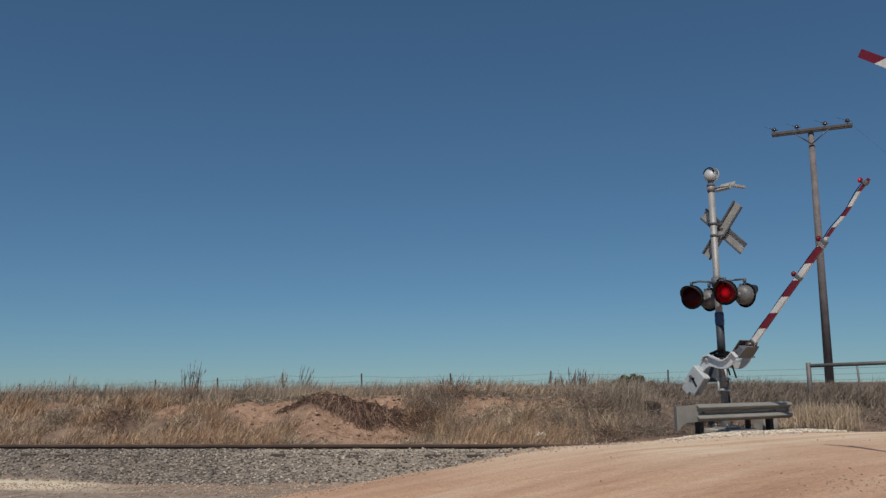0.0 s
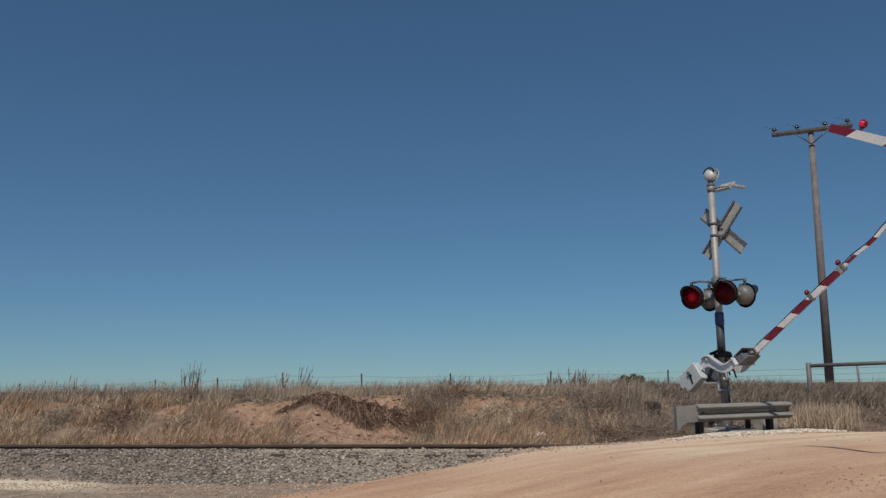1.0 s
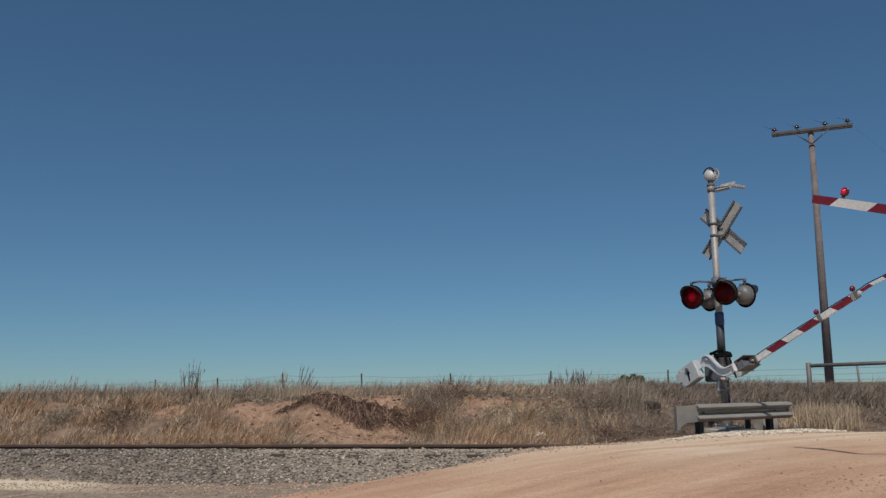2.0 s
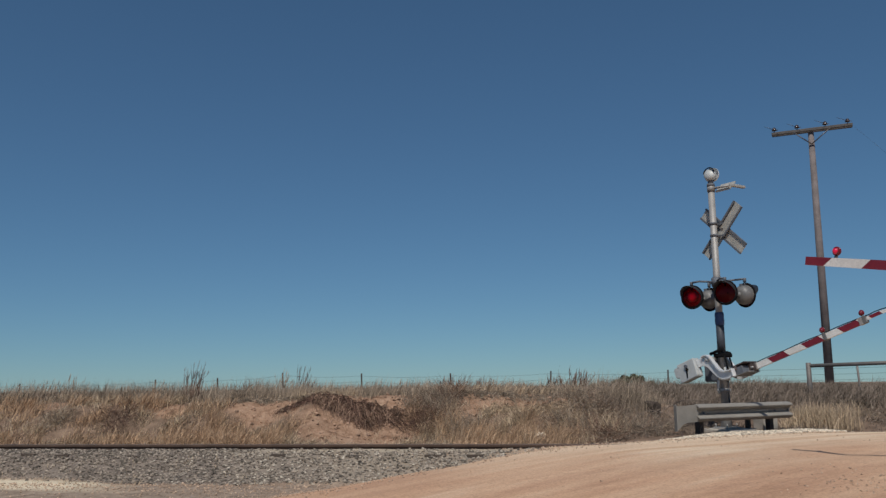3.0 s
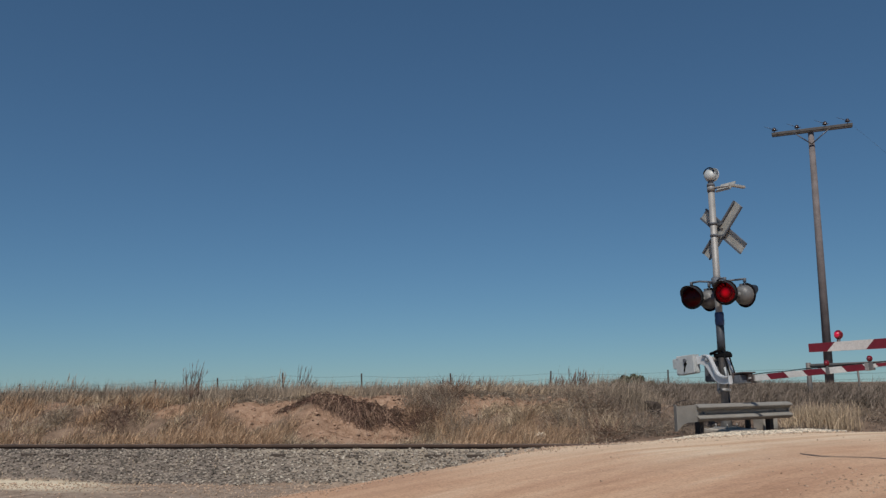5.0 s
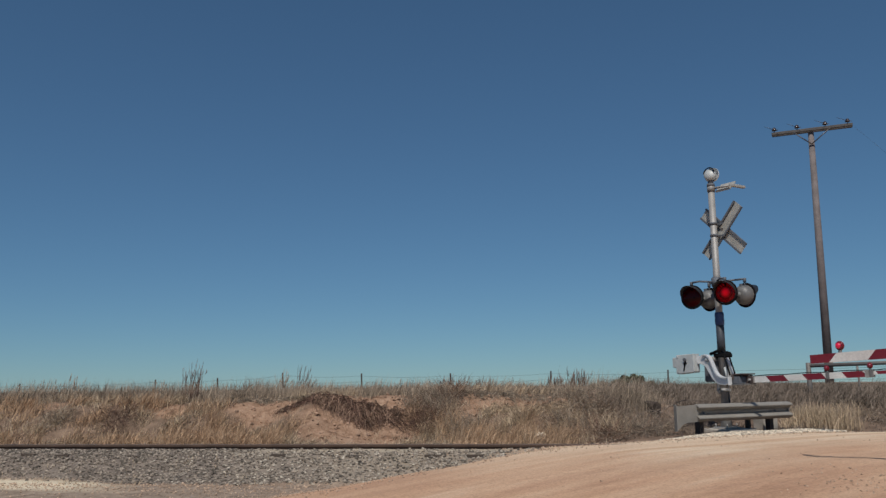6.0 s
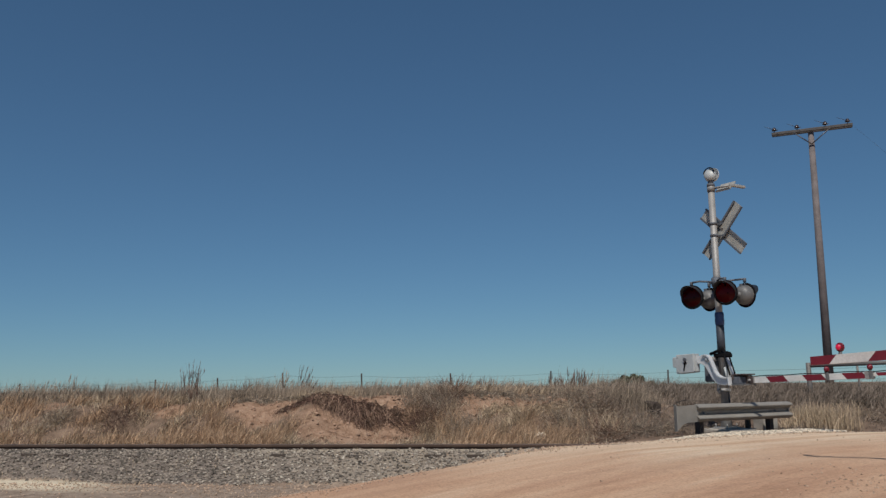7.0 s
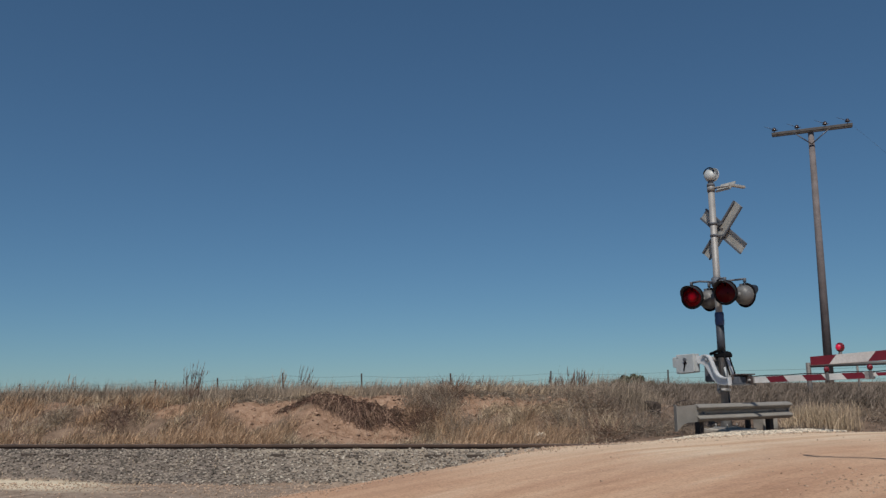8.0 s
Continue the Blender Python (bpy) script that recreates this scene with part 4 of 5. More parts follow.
def build_fences():
    rng = random.Random(12)
    # wire fence on the field's edge
    tops = [(-20.5, 27.6, 1.15), (-13.38, 27.0, 1.17), (-9.11, 27.0, 1.25), (-7.16, 27.0, 1.28), (-5.11, 27.0, 1.41), (-2.62, 27.0, 1.36), (0.18, 27.0, 1.33), (3.35, 27.0, 1.36), (7.04, 27.0, 1.35)]
    f = thing("wire_fence", Matrix(), "low barbed wire fence on dark leaning posts", "fence")
    for x, y, z in tops:
        bm = bmesh.new()
        lean = rng.uniform(-0.06, 0.06)
        rod(bm, (x - lean, y, ground_z(x, y) - 0.3), (x, y, z), 0.03, 0.024, 8)
        part("post", bm, POSTWOOD, f)
    for h in (0.08, 0.26, 0.44):
        bm = bmesh.new()
        for (x0, y0, z0), (x1, y1, z1) in zip(tops, tops[1:]):
            n = 5
            pts = [Vector((x0 + (x1 - x0) * k / n, y0 - 0.04 + (y1 - y0) * k / n, z0 + (z1 - z0) * k / n - h - 0.05 * math.sin(math.pi * k / n))) for k in range(n + 1)]
            for a, b in zip(pts, pts[1:]):
                rod(bm, a, b, 0.0028, seg=4)
        for a, b in (((7.04, 26.96, 1.35 - h), (9.35, 22.0, 1.30 - h * 0.8)), ((9.35, 22.0, 1.30 - h * 0.8), (13.5, 19.3, 1.35 - h * 0.8))):
            rod(bm, a, b, 0.0028, seg=4)
        part("wire", bm, WIRE, f)
    # pipe brace at the road's corner
    g = thing("pipe_fence", Matrix(), "weathered grey steel pipe fence brace", "fence")
    a, b = Vector((9.35, 22.0, 0)), Vector((12.6, 19.8, 0))
    bm = bmesh.new()
    rod(bm, (a.x, a.y, ground_z(a.x, a.y) - 0.3), (a.x, a.y, 1.40), 0.062, seg=14)
    part("post", bm, PIPE, g)
    bm = bmesh.new()
    rod(bm, (b.x, b.y, ground_z(b.x, b.y) - 0.3), (b.x, b.y, 1.44), 0.062, seg=14)
    part("post", bm, PIPE, g)
    bm = bmesh.new()
    rod(bm, (a.x, a.y, 1.32), (b.x, b.y, 1.39), 0.048, seg=14)
    part("rail", bm, PIPE, g)
    bm = bmesh.new()
    m = a.lerp(b, 0.29)
    rod(bm, (m.x + 0.05, m.y, ground_z(m.x, m.y) - 0.3), (m.x, m.y, 1.33), 0.028, seg=8)
    part("stay", bm, PIPE, g)


build_fences()


# ---- dry vegetation ----
def blades(name, places, heights, widths, lean, mat, label, seed, droop=0.5, lift=0.0, wind=(0.0, 0.0)):
    """Many bent, tapering leaf blades in one mesh."""
    rng = np.random.default_rng(seed)
    k = len(places)
    a, b = rng.uniform(0, math.tau, k), rng.uniform(0, math.tau, k)
    out = np.stack([np.cos(a), np.sin(a)], -1) * np.abs(rng.normal(0, 1, k) * lean)[:, None] + np.array(wind)
    side = np.stack([np.cos(b), np.sin(b)], -1) * (widths / 2)[:, None]
    z0 = land(places[:, 0], places[:, 1])[0] + lift - 0.03
    v = np.zeros((k, 5, 3))
    for i, (t, wd) in enumerate(((0.0, 1), (0.0, -1), (0.55, 0.8), (0.55, -0.8), (1.0, 0))):
        reach = t ** (1 + droop) * heights
        v[:, i, :2] = places + out * reach[:, None] + side * wd
        v[:, i, 2] = z0 + heights * t * (1 - 0.35 * droop * t * np.clip(np.hypot(out[:, 0], out[:, 1]), 0, 1.2))
    f = (np.arange(k)[:, None, None] * 5 + np.array([(0, 1, 3), (0, 3, 2), (2, 3, 4)])[None]).reshape(-1, 3)
    me = sheet_mesh(name, v.reshape(-1, 3), f, [mat])
    ob = new(name, me)
    return tagged(ob, label, "grass", kind="stuff")


def tufts(rng, centres, per, spread):
    """Blade places gathered round clump centres."""
    c = np.repeat(centres, per, axis=0)
    return c + rng.normal(0, spread, c.shape)


def track_xy(u, v):
    return TO + np.asarray(u)[:, None] * TD + np.asarray(v)[:, None] * TN


def off_road(p, rng, bare_limit=0.4):
    z, road, bare, ballast = land(p[:, 0], p[:, 1])[:4]
    return (road < 0.15) & (bare < bare_limit + rng.uniform(-0.3, 0.3, len(p))) & (ballast < 0.5)


def build_grass():
    rng = np.random.default_rng(42)
    # even short cover over the bank and the field behind it
    k = 60000
    u, v = rng.uniform(-17, 12, k), 3.4 + 13 * rng.uniform(0, 1, k) ** 1.5
    p = track_xy(u, v)
    patch = waves(p[:, 0], p[:, 1], 1.1, 52, 4)
    p = p[off_road(p, rng) & ((patch > -0.12) | (v > 6.0))]
    p = p[(np.hypot(p[:, 0] - 5.2, p[:, 1] - 16.0) > 0.9) & (np.hypot((p[:, 0] - 4.25) / 0.4, (p[:, 1] - 17.5) / 0.9) > 1)]
    half = rng.uniform(0, 1, len(p)) < 0.5 + 0.5 * waves(p[:, 0], p[:, 1], 0.5, 51, 3)
    h = rng.uniform(0.05, 0.2, len(p))
    by_road = (p - TO) @ TD > -0.2 + rng.normal(0, 0.5, len(p))
    blades("bank_grass", p[by_road], h[by_road] * 0.8, rng.uniform(0.008, 0.02, by_road.sum()), 1.6, DULLBRUSH, "dull brown trampled stems by the signal", 19, 0.9, wind=(0.5, 0.0))
    half_a, half_b = half & ~by_road, ~half & ~by_road
    blades("bank_grass", p[half_a], h[half_a], rng.uniform(0.008, 0.02, half_a.sum()), 1.0, STRAW, "pale dry straw grass covering the bank", 1, 0.8, wind=(0.5, 0.1))
    blades("bank_grass", p[half_b], h[half_b], rng.uniform(0.008, 0.02, half_b.sum()), 1.1, GREYBRUSH, "grey brown dead weeds covering the bank", 2, 0.8, wind=(0.5, 0.1))
    # tussocks on the face
    k = 260
    u, v = rng.uniform(-15, 0.3, k), rng.uniform(3.4, 6.4, k)
    c = track_xy(u, v)
    c = c[off_road(c, rng, 0.35)]
    size = rng.uniform(0.10, 0.34, len(c)) * rng.uniform(0.7, 1.2, len(c))
    q = tufts(rng, c, 90, 0.10)
    hh = np.repeat(size, 90) * rng.uniform(0.5, 1.1, len(q))
    blades("tussock_grass", q, hh, rng.uniform(0.007, 0.016, len(q)), 0.75, STRAW, "tufts of bleached straw coloured bunch grass", 3, 0.9, wind=(0.45, 0.0))
    k = 75
    u = np.concatenate([rng.uniform(-15, -6.6, k), rng.uniform(-8.4, -5.6, 45), rng.uniform(-2.6, 0.3, 30)])
    v = np.concatenate([rng.uniform(3.35, 5.4, k), rng.uniform(3.3, 4.35, 75)])
    c = track_xy(u, v)
    c = c[off_road(c, rng, 0.9)]
    q = tufts(rng, c, 110, 0.11)
    hh = np.repeat(rng.uniform(0.2, 0.5, len(c)), 110) * rng.uniform(0.4, 1.1, len(q))
    blades("bluestem_grass", q, hh, rng.uniform(0.006, 0.014, len(q)), 0.55, RUSTGRASS, "leaning russet dry bluestem grass", 4, 0.7, wind=(0.35, 0.0))
    # spiky clumps round the bush and along the foot of the slope
    c = track_xy(np.concatenate([rng.normal(-2.75, 0.28, 34), rng.uniform(-2.3, 0.1, 34)]), np.concatenate([rng.normal(4.85, 0.35, 34), rng.normal(4.1, 0.22, 34)]))
    q = tufts(rng, c, 70, 0.07)
    hh = np.repeat(rng.uniform(0.2, 0.5, len(c)), 70) * rng.uniform(0.4, 1.1, len(q))
    pick = np.repeat(rng.uniform(0, 1, len(c)) < 0.7, 70)
    for sel, mat, label, seed in ((pick, RUSTGRASS, "spiky russet grass clumps on the bank", 21), (~pick, STRAW, "spiky bleached grass clumps on the bank", 22)):
        blades("spiky_grass", q[sel], hh[sel], rng.uniform(0.006, 0.012, sel.sum()), 0.7, mat, label, seed, 0.8, wind=(0.1, 0.0))
    # fringe along the top, against the sky
    k = 880
    u, v = rng.uniform(-17, 1.8, k), rng.uniform(5.8, 9.5, k)
    c = track_xy(u, v)
    q = tufts(rng, c, 46, 0.13)
    hh = np.repeat((0.16 + 0.42 * rng.uniform(0, 1, k) ** 1.5) * (0.85 + 0.6 * waves(u, v * 0.2, 0.7, 61, 3)), 46) * rng.uniform(0.4, 1.15, k * 46)
    blades("ridge_grass", q, hh, rng.uniform(0.005, 0.012, len(q)), 0.35, GREYBRUSH, "grey brown dry grass along the bank top", 5, wind=(0.15, 0.0))
    k = 380
    u, v = rng.uniform(-17, -1, k), rng.uniform(5.9, 8.2, k)
    q = tufts(rng, track_xy(u, v), 26, 0.10)
    hh = np.repeat(rng.uniform(0.2, 0.5, k) * (1 + 0.25 * (u < -6)), 26) * rng.uniform(0.4, 1.1, k * 26)
    blades("ridge_grass", q, hh, rng.uniform(0.004, 0.009, len(q)), 0.25, GREYBRUSH, "thin upright dry stems along the bank top", 10, wind=(0.2, 0.0))
    # thin growth creeping over the bare soil
    k = 3000
    u, v = rng.uniform(-9, 0.5, k // 30), rng.uniform(3.8, 5.9, k // 30)
    q = tufts(rng, track_xy(u, v), 30, 0.12)
    blades("soil_weeds", q, rng.uniform(0.04, 0.18, len(q)), rng.uniform(0.005, 0.012, len(q)), 0.8, STRAW, "sparse dry weeds on the bare soil", 11, 0.8, wind=(0.4, 0.0))
    # brush by the signal and on the rising ground behind
    c = np.stack([rng.uniform(2.2, 20, 800), rng.uniform(15.3, 29, 800)], -1)
    c = c[off_road(c, rng)]
    c = c[(np.hypot(c[:, 0] - 5.2, c[:, 1] - 16.0) > 0.8) & (np.hypot((c[:, 0] - 4.25) / 0.4, (c[:, 1] - 17.5) / 0.9) > 1)]
    kind = (waves(c[:, 0], c[:, 1], 0.8, 71, 3) > 0.3) & (c[:, 0] < 9.5)
    for pick, mat, label, seed in ((kind, ROOT, "flattened reddish brown stems beside the road", 6), (~kind, DULLBRUSH, "tangled grey brown dead brush beside the road", 16)):
        q = tufts(rng, c[pick], 75, 0.2)
        hh = np.repeat(rng.uniform(0.07, 0.22, pick.sum()), 75) * rng.uniform(0.4, 1.1, len(q))
        blades("roadside_brush", q, hh, rng.uniform(0.008, 0.018, len(q)), 2.0, mat, label, seed, 0.9, wind=(0.5, 0.0))
    c = np.concatenate([np.stack([rng.normal(7.45, 0.28, 34), rng.normal(17.5, 0.25, 34)], -1), np.stack([rng.normal(8.4, 0.5, 3), rng.normal(18.8, 0.4, 3)], -1), np.stack([rng.uniform(2.3, 3.6, 6), rng.uniform(15.6, 16.4, 6)], -1)])
    q = tufts(rng, c, 120, 0.16)
    hh = np.repeat(rng.uniform(0.25, 0.68, len(c)), 120) * rng.uniform(0.4, 1.1, len(q))
    blades("straw_clump", q, hh, rng.uniform(0.007, 0.015, len(q)), 0.5, STRAW, "tall bleached straw grass beside the guardrail", 7, 0.8)
    # ragged brush on the rising ground, up to the skyline
    k = 620
    c = np.stack([rng.uniform(5.2, 17.5, k), rng.uniform(19.5, 29, k)], -1)
    c = c[off_road(c, rng)]
    lump = 0.75 + 0.7 * waves(c[:, 0], c[:, 1], 0.55, 81, 3)
    q = tufts(rng, c, 70, 0.26)
    hh = np.repeat(np.clip(0.60 * lump, 0.2, 1.0), 70) * rng.uniform(0.35, 1.1, len(q))
    blades("roadside_brush", q, hh, rng.uniform(0.007, 0.016, len(q)), 0.9, DULLBRUSH, "ragged dull brown brush on the rising ground", 17, 0.8, wind=(0.35, 0.0))
    # far field, out to the skyline
    k = 42000
    d, a = 22 + 130 * rng.uniform(0, 1, k) ** 2.2, rng.uniform(-0.62, 0.62, k)
    p = np.stack([d * np.sin(a), d * np.cos(a)], -1)
    p = p[off_road(p, rng)]
    w = np.hypot(p[:, 0], p[:, 1])
    blades("field_grass", p, rng.uniform(0.08, 0.32, len(p)), rng.uniform(0.012, 0.02, len(p)) * w / 22, 0.6, FIELD, "dry grey brown pasture reaching to the skyline", 8)
    # thin weeds in the ballast
    k = 60
    c = track_xy(rng.uniform(-9, 0, k), rng.uniform(-1.5, -0.3, k))
    q = tufts(rng, c, 9, 0.05)
    blades("ballast_weeds", q, rng.uniform(0.03, 0.12, len(q)), rng.uniform(0.005, 0.01, len(q)), 0.6, STRAW, "sparse dead weeds between the ballast stones", 9)


build_grass()


def tangle(name, centre, size, count, length, radius, mat, label, seed, hang=0.0, category="brush"):
    """A heap of crooked twigs or roots."""
    rng = np.random.default_rng(seed)
    off = rng.normal(0, 1, (count, 2)) * np.array(size[:2])
    xy = np.asarray(centre) + off[:, :1] * TD + off[:, 1:] * TN
    at = np.column_stack([xy, land(xy[:, 0], xy[:, 1])[0] + rng.uniform(0, size[2], count)])
    d = rng.normal(0, 1, (count, 3)) * (1, 1, 0.6) + (0, -0.6 * hang, 0.1 - hang)
    d /= np.linalg.norm(d, axis=1)[:, None]
    r = radius * rng.uniform(0.5, 1.2, count)
    nodes = [at]
    for _ in range(4):
        at = at + d * (length * rng.uniform(0.15, 0.35, count))[:, None]
        nodes.append(at)
        d = d + rng.normal(0, 0.38, (count, 3)) + (0, 0, -0.05)
        d /= np.linalg.norm(d, axis=1)[:, None]
    return tagged(new(name, strand_mesh(name, np.stack(nodes, 1), r, mat)), label, category, kind="stuff")


def strand_mesh(name, nodes, r, mat):
    """Three-sided tapering strands through nodes (strand, node, xyz)."""
    count, k = nodes.shape[:2]
    d = nodes[:, -1] - nodes[:, 0]
    d /= np.linalg.norm(d, axis=1)[:, None] + 1e-9
    a = np.cross(d, (0.3, 0.2, 0.9))
    a /= np.linalg.norm(a, axis=1)[:, None] + 1e-9
    b = np.cross(d, a)
    verts = []
    for i in range(k):
        rad = (r * (1 - 0.8 * i / (k - 1)))[:, None]
        for c, e in ((0, 1), (0.87, -0.5), (-0.87, -0.5)):
            verts.append(nodes[:, i] + a * rad * c + b * rad * e)
    v = np.stack(verts, 1).reshape(-1, 3)
    quad = [(i * 3 + j, i * 3 + (j + 1) % 3, i * 3 + 3 + (j + 1) % 3, i * 3 + 3 + j) for i in range(k - 1) for j in range(3)]
    f = (np.arange(count)[:, None, None] * k * 3 + np.array(quad)[None]).reshape(-1, 4)
    return sheet_mesh(name, v, f, [mat])


def drape(name, start, end, count, fall, drift, lift, radius, mat, label, seed, category="roots"):
    """Matted strands that hang down the bank from a ragged edge between two plan places (along, across the track)."""
    rng = np.random.default_rng(seed)
    t = rng.uniform(0, 1, count)
    lock = np.sin(t * 29 + seed) * 0.5 + np.sin(t * 71 + seed) * 0.5
    u = start[0] + (end[0] - start[0]) * t + rng.normal(0, 0.05, count)
    v = start[1] + (end[1] - start[1]) * t + rng.normal(0, 0.07, count)
    reach = fall * rng.uniform(0.3, 1.1, count) * (1 + 0.35 * lock)
    side = drift * rng.uniform(0.2, 1.3, count) + 0.22 * lock + rng.normal(0, 0.08, count)
    high = lift * rng.uniform(0.1, 1.0, count)
    nodes, k = [], 7
    for i in range(k):
        f = i / (k - 1)
        uu, vv = u + side * f ** 1.4 + rng.normal(0, 0.02, count), v - reach * f + rng.normal(0, 0.02, count)
        p = track_xy(uu, vv)
        nodes.append(np.column_stack([p, land(p[:, 0], p[:, 1])[0] + high * (0.25 + 1.2 * f * (1 - f) * 2) * (1 - 0.6 * f)]))
    return tagged(new(name, strand_mesh(name, np.stack(nodes, 1), radius * rng.uniform(0.5, 1.3, count), mat)), label, category, kind="stuff")


def build_brush():
    dark = "dark matted roots hanging from the eroded bank edge"
    for k, (p, q, n, fall, drift, lift, mat) in enumerate((((-5.6, 5.62), (-4.5, 5.42), 520, 0.50, 0.30, 0.18, TWIG), ((-5.3, 5.50), (-4.35, 5.10), 480, 0.36, 0.30, 0.24, TWIG), ((-5.4, 5.45), (-4.2, 5.05), 260, 0.42, 0.2, 0.28, ROOT),
                                                           ((-4.75, 5.35), (-3.7, 5.15), 330, 0.34, 0.24, 0.16, TWIG), ((-4.8, 5.3), (-3.6, 5.2), 240, 0.4, 0.3, 0.2, ROOT))):
        drape("root_mass", p, q, n, fall, drift, lift, 0.010, mat, dark if mat is TWIG else "lighter dry roots among the dark matted ones", 3 + k)
    # turf along the cut; the thin dark strands shade in an eave the terrain lacks
    drape("turf_lip", (-6.15, 5.12), (-5.45, 5.55), 260, 0.10, -0.08, 0.06, 0.008, TWIG, "dark turf strands shading in the eave of the cut edge", 6, "turf")
    drape("turf_lip", (-7.9, 5.65), (-5.6, 5.75), 700, 0.16, 0.10, 0.10, 0.008, GREYBRUSH, "dead turf hanging over the bank edge", 7, "turf")
    drape("turf_lip", (-3.0, 5.75), (0.6, 5.45), 620, 0.30, 0.16, 0.14, 0.007, GREYBRUSH, "dead turf hanging over the bank edge", 8, "turf")
    drape("turf_lip", (-1.9, 5.1), (0.4, 4.85), 500, 0.30, 0.2, 0.14, 0.006, STRAW, "dead stems lying down the bank face", 9, "turf")
    for k, (u, v, n) in enumerate(((-2.95, 4.75, 420), (-2.7, 5.15, 420), (-3.15, 5.4, 300), (-2.6, 5.5, 300), (-2.1, 4.5, 260), (-0.1, 4.5, 220), (0.5, 4.2, 200), (1.2, 6.6, 240), (-7.4, 5.9, 160), (-9.6, 4.6, 200), (-11.0, 4.5, 200))):
        p = track_xy(np.array([u]), np.array([v]))[0]
        tangle("bush", p, (0.2, 0.18, 0.18), n, 0.42, 0.0048, GREYBRUSH if k % 3 else TWIG, "leafless grey brown bush on the bank", 20 + k, -0.55, "bush")
    for k, (x, y, n) in enumerate(((3.3, 16.9, 900), (3.4, 17.5, 800), (2.9, 17.5, 450), (4.8, 17.6, 500), (2.5, 16.8, 380), (8.2, 18.6, 300), (9.2, 18.9, 300), (3.7, 16.2, 500))):
        tangle("brush_pile", (x, y), (0.5, 0.36, 0.06), n, 0.36, 0.0055, BARK if k % 2 else GREYBRUSH, "pile of dry grey dead branches", 40 + k, 0.1, "brush pile")
    for k, (x, y, n) in enumerate(((3.3, 16.0, 420), (2.7, 15.9, 380), (3.9, 16.3, 420), (3.2, 16.9, 380))):
        tangle("dead_stems", (x, y), (0.45, 0.3, 0.12), n, 0.55, 0.005, ROOT if k % 2 else GREYBRUSH, "flattened dry stems lying by the guardrail", 60 + k, 0.25, "stems")
    for k, (x, y) in enumerate(((3.55, 18.9), (3.75, 19.2), (4.0, 19.0))):
        tangle("dead_branch", (x, y), (0.12, 0.1, 0.05), 18, 0.5, 0.009, BARK, "pale bare dead branches sticking up", 70 + k, -0.7, "branch")
    # scrub crown on the skyline
    rng = np.random.default_rng(77)
    tree = thing("scrub_tree", Matrix.Translation((12.95, 60.0, ground_z(12.95, 60.0))), "low olive green scrub trees on the skyline", "tree")
    bm = bmesh.new()
    for k in range(6):
        rod(bm, (-0.9 + k * 0.35, 0, -0.2), (-1.0 + k * 0.42, 0.1, 0.55), 0.06, 0.03, 6)
    part("trunk", bm, POSTWOOD, tree)
    n = 3200
    lobes = np.array([(-0.9, 0, 0.4, 0.42), (-0.35, 0.1, 0.72, 0.34), (0.3, 0, 0.80, 0.34), (0.75, 0.1, 0.72, 0.28), (0.0, 0.0, 0.35, 0.7), (1.5, 0.3, 0.3, 0.32), (-1.8, 0.3, 0.25, 0.35), (-2.6, 0.2, 0.2, 0.3), (2.3, 0.4, 0.2, 0.3)])
    pick = lobes[rng.integers(0, len(lobes), n)]
    off = rng.normal(0, 1, (n, 3))
    off = off / np.linalg.norm(off, axis=1)[:, None] * (rng.uniform(0.3, 1, n) ** 0.5)[:, None] * pick[:, 3:4] * np.array((1, 1, 0.75))
    c = pick[:, :3] + off
    a = rng.normal(0, 0.075, (n, 3, 3))
    v = (c[:, None] + a).reshape(-1, 3)
    me = sheet_mesh("crown", v, np.arange(n * 3).reshape(-1, 3), [OLIVE])
    ob = new("crown", me)
    ob.parent = tree


build_brush()


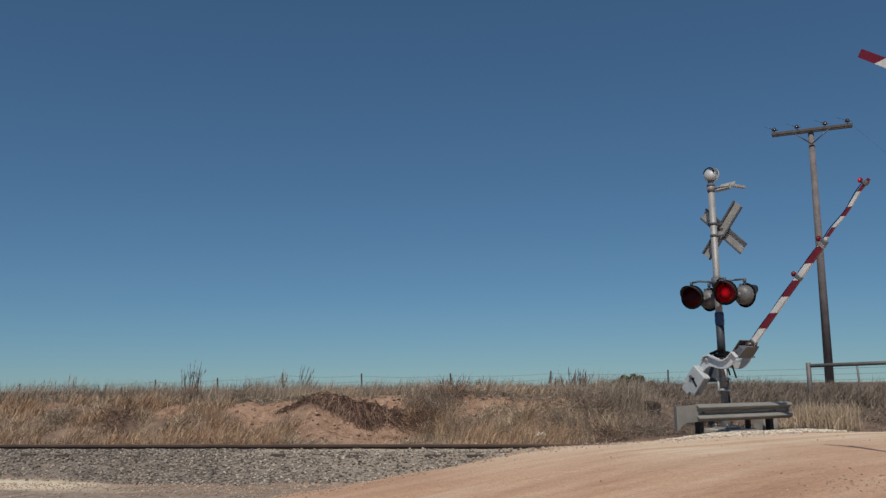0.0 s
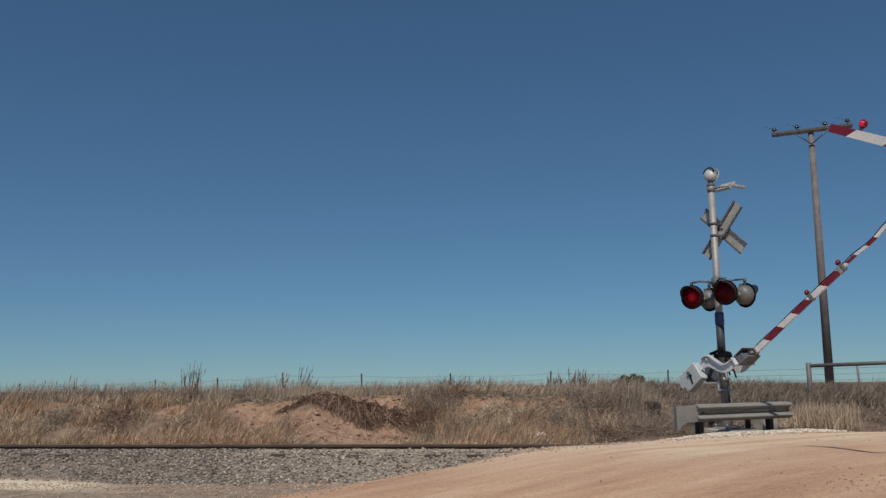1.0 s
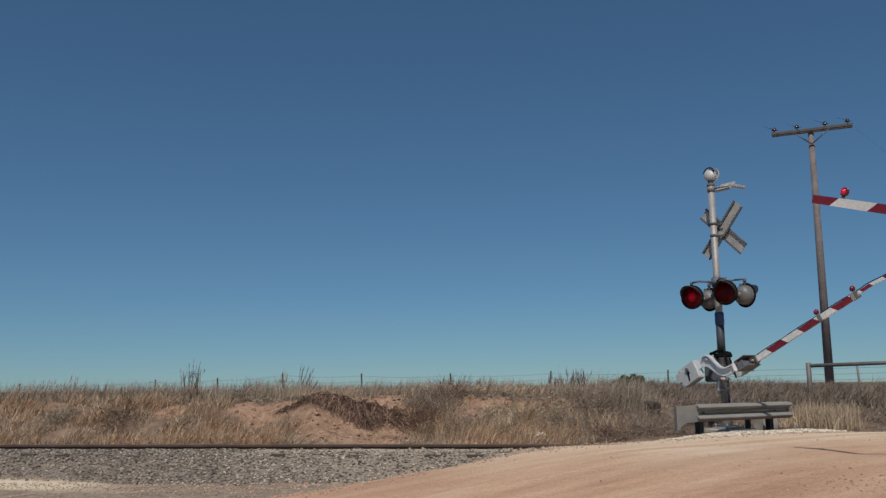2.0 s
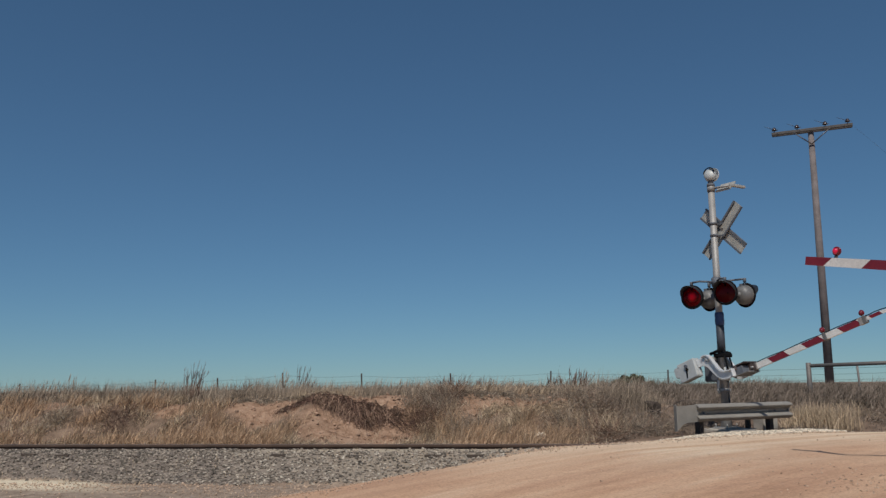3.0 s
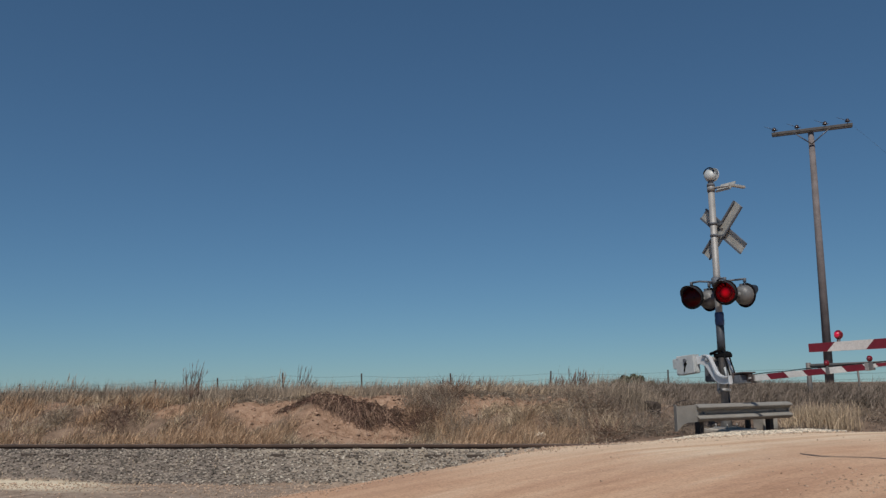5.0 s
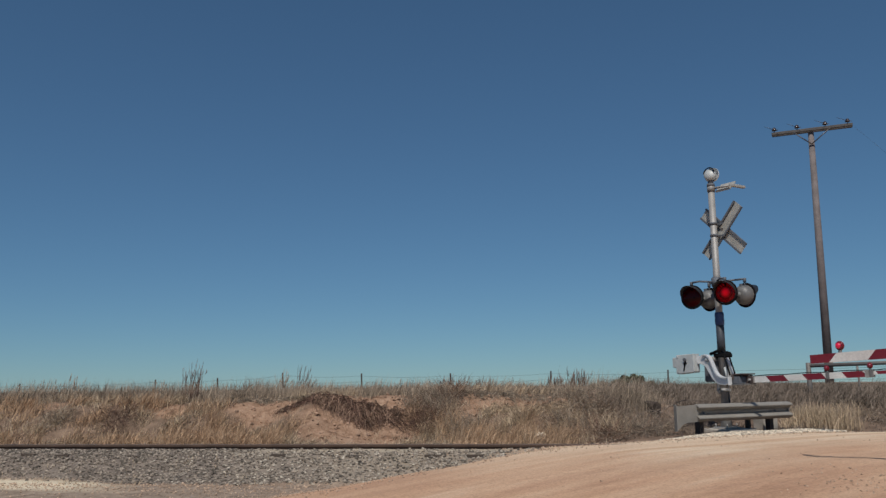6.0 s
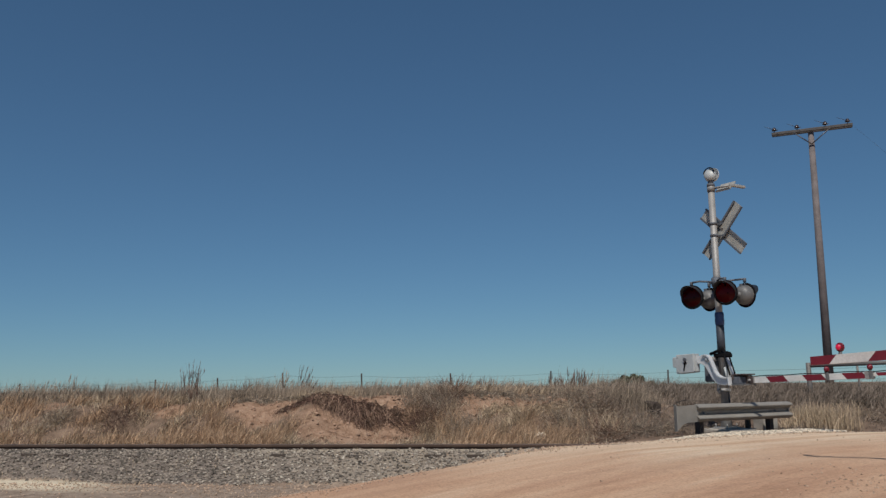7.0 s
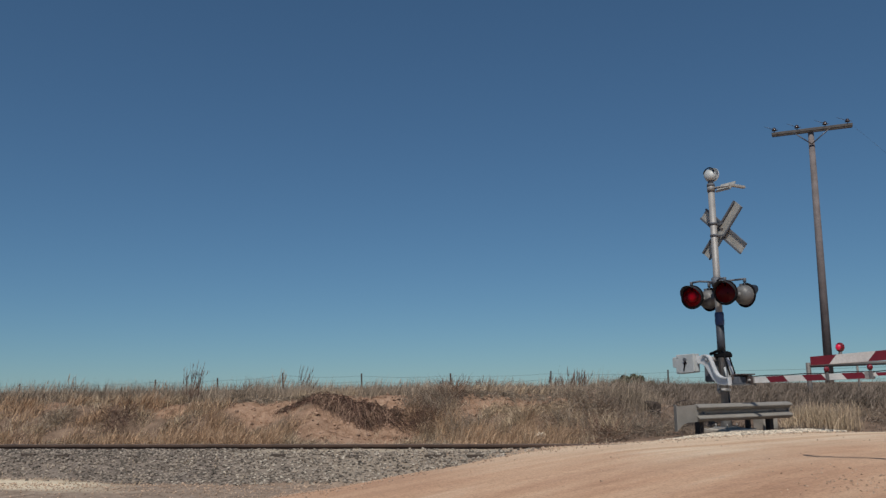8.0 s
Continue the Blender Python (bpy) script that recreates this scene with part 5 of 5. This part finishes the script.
def build_oddments():
    # pale block and dark lump on the verge
    for name, at, size, mat, label, cat, seed in (("limestone_block", (1.79, 16.25), (0.19, 0.16, 0.13), PALESTONE, "pale limestone block lying in the dry grass", "rock", 2),
                                                  ("dark_lump", (4.36, 18.1), (0.30, 0.24, 0.24), TIEWOOD, "dark rough lump in the brush", "stump", 5)):
        rng = random.Random(seed)
        bm = bmesh.new()
        bmesh.ops.create_icosphere(bm, subdivisions=2, radius=0.5)
        for vv in bm.verts:
            vv.co = Vector([max(-0.36, min(0.36, c)) for c in vv.co]) * (1 + rng.uniform(-0.1, 0.1))
            vv.co = Vector((vv.co.x * size[0] * 1.4, vv.co.y * size[1] * 1.4, vv.co.z * size[2] * 1.4))
        lift = 0.55 if name == "dark_lump" else 0.06
        ob = part(name, bm, mat, None)
        ob.matrix_basis = pose(at[0], at[1], ground_z(*at) + size[2] * 0.3 + lift * 0.2, 5, 8, 20)
        tagged(ob, label, cat)
    # long bent stalks arching over the brush
    for k, (a, b, h) in enumerate((((4.0, 17.0), (5.75, 17.2), 0.62), ((3.9, 17.4), (5.3, 17.1), 0.5), ((3.5, 16.9), (4.7, 17.3), 0.42))):
        bm = bmesh.new()
        pts = []
        for t in np.linspace(0, 1, 18):
            x, y = a[0] + (b[0] - a[0]) * t, a[1] + (b[1] - a[1]) * t
            pts.append(Vector((x, y, ground_z(x, y) - 0.03 + h * math.sin(math.pi * t) ** 0.6)))
        for p, q in zip(pts, pts[1:]):
            rod(bm, p, q, 0.008, seg=5)
        tagged(part("bent_stalk", bm, BARK, None), "long pale bent dry stalk arching over brush", "stalk", "bent stalks")
    # crumbled clods on the bare soil
    rng = np.random.default_rng(31)
    k = 2600
    p = track_xy(rng.uniform(-9, 1, k), rng.uniform(3.6, 6.2, k))
    p = p[land(p[:, 0], p[:, 1])[2] > 0.5]
    scatter_stones("soil_clods", p, 0.02 + 0.10 * rng.uniform(0, 1, len(p)) ** 3, CLOD, "crumbled reddish soil clods on the bank face", 32, 0.25)
    # old concrete block behind the guardrail
    bm = bmesh.new()
    box(bm, (0.36, 0.3, 0.36), (0, 0, 0), bevel=0.03)
    ob = part("concrete_block", bm, CONCRETE, None)
    ob.matrix_basis = pose(6.2, 16.75, ground_z(6.2, 16.75) + 0.09, 2, -3, 25)
    tagged(ob, "worn pinkish concrete block behind the guardrail", "concrete block")


build_oddments()


def build_weeds():
    """Tall thin weeds on the bank top, each swaying by itself."""
    made = []
    for k, (x, y, top, n, spread) in enumerate(((-5.76, 19.5, 1.56, 15, 0.09), (-8.5, 19.5, 1.26, 10, 0.16), (-3.70, 19.5, 1.34, 7, 0.07), (-3.24, 19.5, 1.40, 8, 0.09), (-9.0, 19.2, 1.15, 8, 0.12),
                                                 (-6.6, 19.7, 1.14, 8, 0.1), (0.1, 19.5, 1.16, 8, 0.14), (2.98, 19.3, 1.27, 22, 0.12), (-1.1, 19.4, 1.09, 8, 0.14), (0.95, 19.6, 1.12, 10, 0.18), (2.5, 19.5, 1.15, 12, 0.15), (-10.6, 19.8, 1.1, 8, 0.2))):
        rng = random.Random(90 + k)
        g = ground_z(x, y)
        weed = thing("tall_weed", pose(x, y, g - 0.03), "tall thin dry weed stalks swaying in the wind", "weed", "tall weeds on the bank")
        for _ in range(int(n * 1.6)):
            bm = bmesh.new()
            h = (top - g) * rng.uniform(0.55, 1.03)
            bx, by = rng.gauss(0, spread), rng.gauss(0, spread)
            lx = rng.gauss(0.03, 0.07)
            mid = (bx + lx * 0.4, by, h * 0.55)
            end = (bx + lx * 1.5, by + rng.gauss(0, 0.05), h)
            rod(bm, (bx, by, 0), mid, 0.005, 0.004, 4)
            rod(bm, mid, end, 0.004, 0.0015, 4)
            for _ in range(7):
                t = rng.uniform(0.45, 1.0)
                p = Vector(mid).lerp(Vector(end), max(0.0, (t - 0.55) / 0.45))
                rod(bm, p, p + Vector((rng.gauss(0.01, 0.014), rng.gauss(0, 0.014), rng.uniform(0.06, 0.13))), 0.004, 0.0015, 4)
            part("stalk", bm, TWIG if k % 3 == 0 or k in (7, 10) else GREYBRUSH, weed)
        made.append((weed, (x, y, g - 0.03)))
    return made


weeds = build_weeds()


def build_bird():
    b = thing("bird", pose(9.26, 11.0, 1.69), "small dark bird flying low over the track", "bird")
    bm = bmesh.new()
    lathe(bm, [(0.0, -0.085), (0.012, -0.08), (0.02, -0.055), (0.03, -0.02), (0.028, 0.02), (0.02, 0.045), (0.021, 0.06), (0.014, 0.078), (0.003, 0.085), (0, 0.1)], pose(0, 0, 0, 0, -90), 12)
    slab(bm, [(0.07, -0.012), (0.13, -0.03), (0.13, 0.03), (0.07, 0.012)], Matrix(), 0.006)
    part("body", bm, FEATHER, b)
    wings = []
    for s in (-1, 1):
        bm = bmesh.new()
        slab(bm, [(-0.035, 0.0), (-0.03, s * 0.07), (0.02, s * 0.15), (0.04, s * 0.10), (0.04, 0.0)][::s], Matrix(), 0.006)
        w = part("wing", bm, FEATHER, b)
        w.matrix_basis = pose(-0.005, s * 0.02, 0.012)
        wings.append((s, w))
    for o in b.children:
        o.data.transform(Matrix.Scale(0.72, 4))
    return b, wings


bird, bird_wings = build_bird()


def motions():
    far = [(0.0, 46.2), (0.5, 40.4), (1.0, 35.5), (1.5, 30.5), (3.0, 17.8), (3.5, 13.9), (4.0, 9.8), (4.5, 6.2), (4.7, 5.0), (5.8, 2.1), (6.0, 1.65), (6.3, 1.25), (8.0, 1.2)]
    walk(far_arm, [(t, pose(*FAR_PIVOT, 0, -a, -1.39)) for t, a in far])
    near = [(0.0, 37.0), (0.5, 32.2), (1.0, 27.5), (1.5, 22.8), (3.0, 10.5), (3.5, 6.7), (4.0, 2.9), (4.4, 0.5), (4.7, -0.2), (5.8, -1.6), (6.0, -2.0), (6.2, -2.2), (8.0, -2.2)]
    walk(near_arm, [(t, pose(*NEAR_PIVOT, 0, -a, 0)) for t, a in near])
    # the bulbs of each pair take turns, just under half a second in every 1.19 s; sliding back stands in for switching
    # off
    lit, dark = pose(0, -0.004, 0), pose(0, 0.13, 0)
    for k, bulb in enumerate(far_bulbs):
        start, last = (-1.0, 14) if k % 2 else (16.9, 13)
        rows = []
        for beat in range(-1, 8):
            f0 = round(start + 35.75 * beat)
            rows += [(f0 - 1, dark), (f0, lit), (f0 + last, lit), (f0 + last + 1, dark)]
        before = [m for f, m in rows if f <= 0][-1]
        after = [m for f, m in rows if f >= 240][0]
        walk(bulb, [(0.0, before)] + [(f / 30, m) for f, m in rows if 0 < f < 240] + [(8.0, after)])

    # the bird crosses low from right to left and is gone
    way = [(0.0, 9.26, 1.69), (0.1, 8.04, 1.93), (0.2, 6.82, 2.16), (0.3, 5.62, 2.28), (0.4, 4.40, 2.35), (0.5, 3.04, 2.12), (0.6, 1.48, 1.51), (0.7, -0.33, 0.96), (0.8, -2.22, 0.84), (0.9, -4.26, 1.0),
           (1.0, -6.6, 1.3), (1.5, -17.0, 2.6), (4.0, -60.0, 6.0), (8.0, -125.0, 9.0)]
    walk(bird, [(t, pose(x, 11.0, z, 0, 0, 0)) for t, x, z in way])
    for s, w in bird_wings:
        walk(w, [(k / 15, pose(-0.005, s * 0.02, 0.012, s * (38 if k % 2 else -25), 0, 0)) for k in range(121)])
    for k, (weed, at) in enumerate(weeds):
        rng = random.Random(200 + k)
        walk(weed, [(t / 2, pose(*at, rng.uniform(-2, 2), 2.5 + rng.uniform(-4.5, 4.5), 0)) for t in range(17)])


motions()
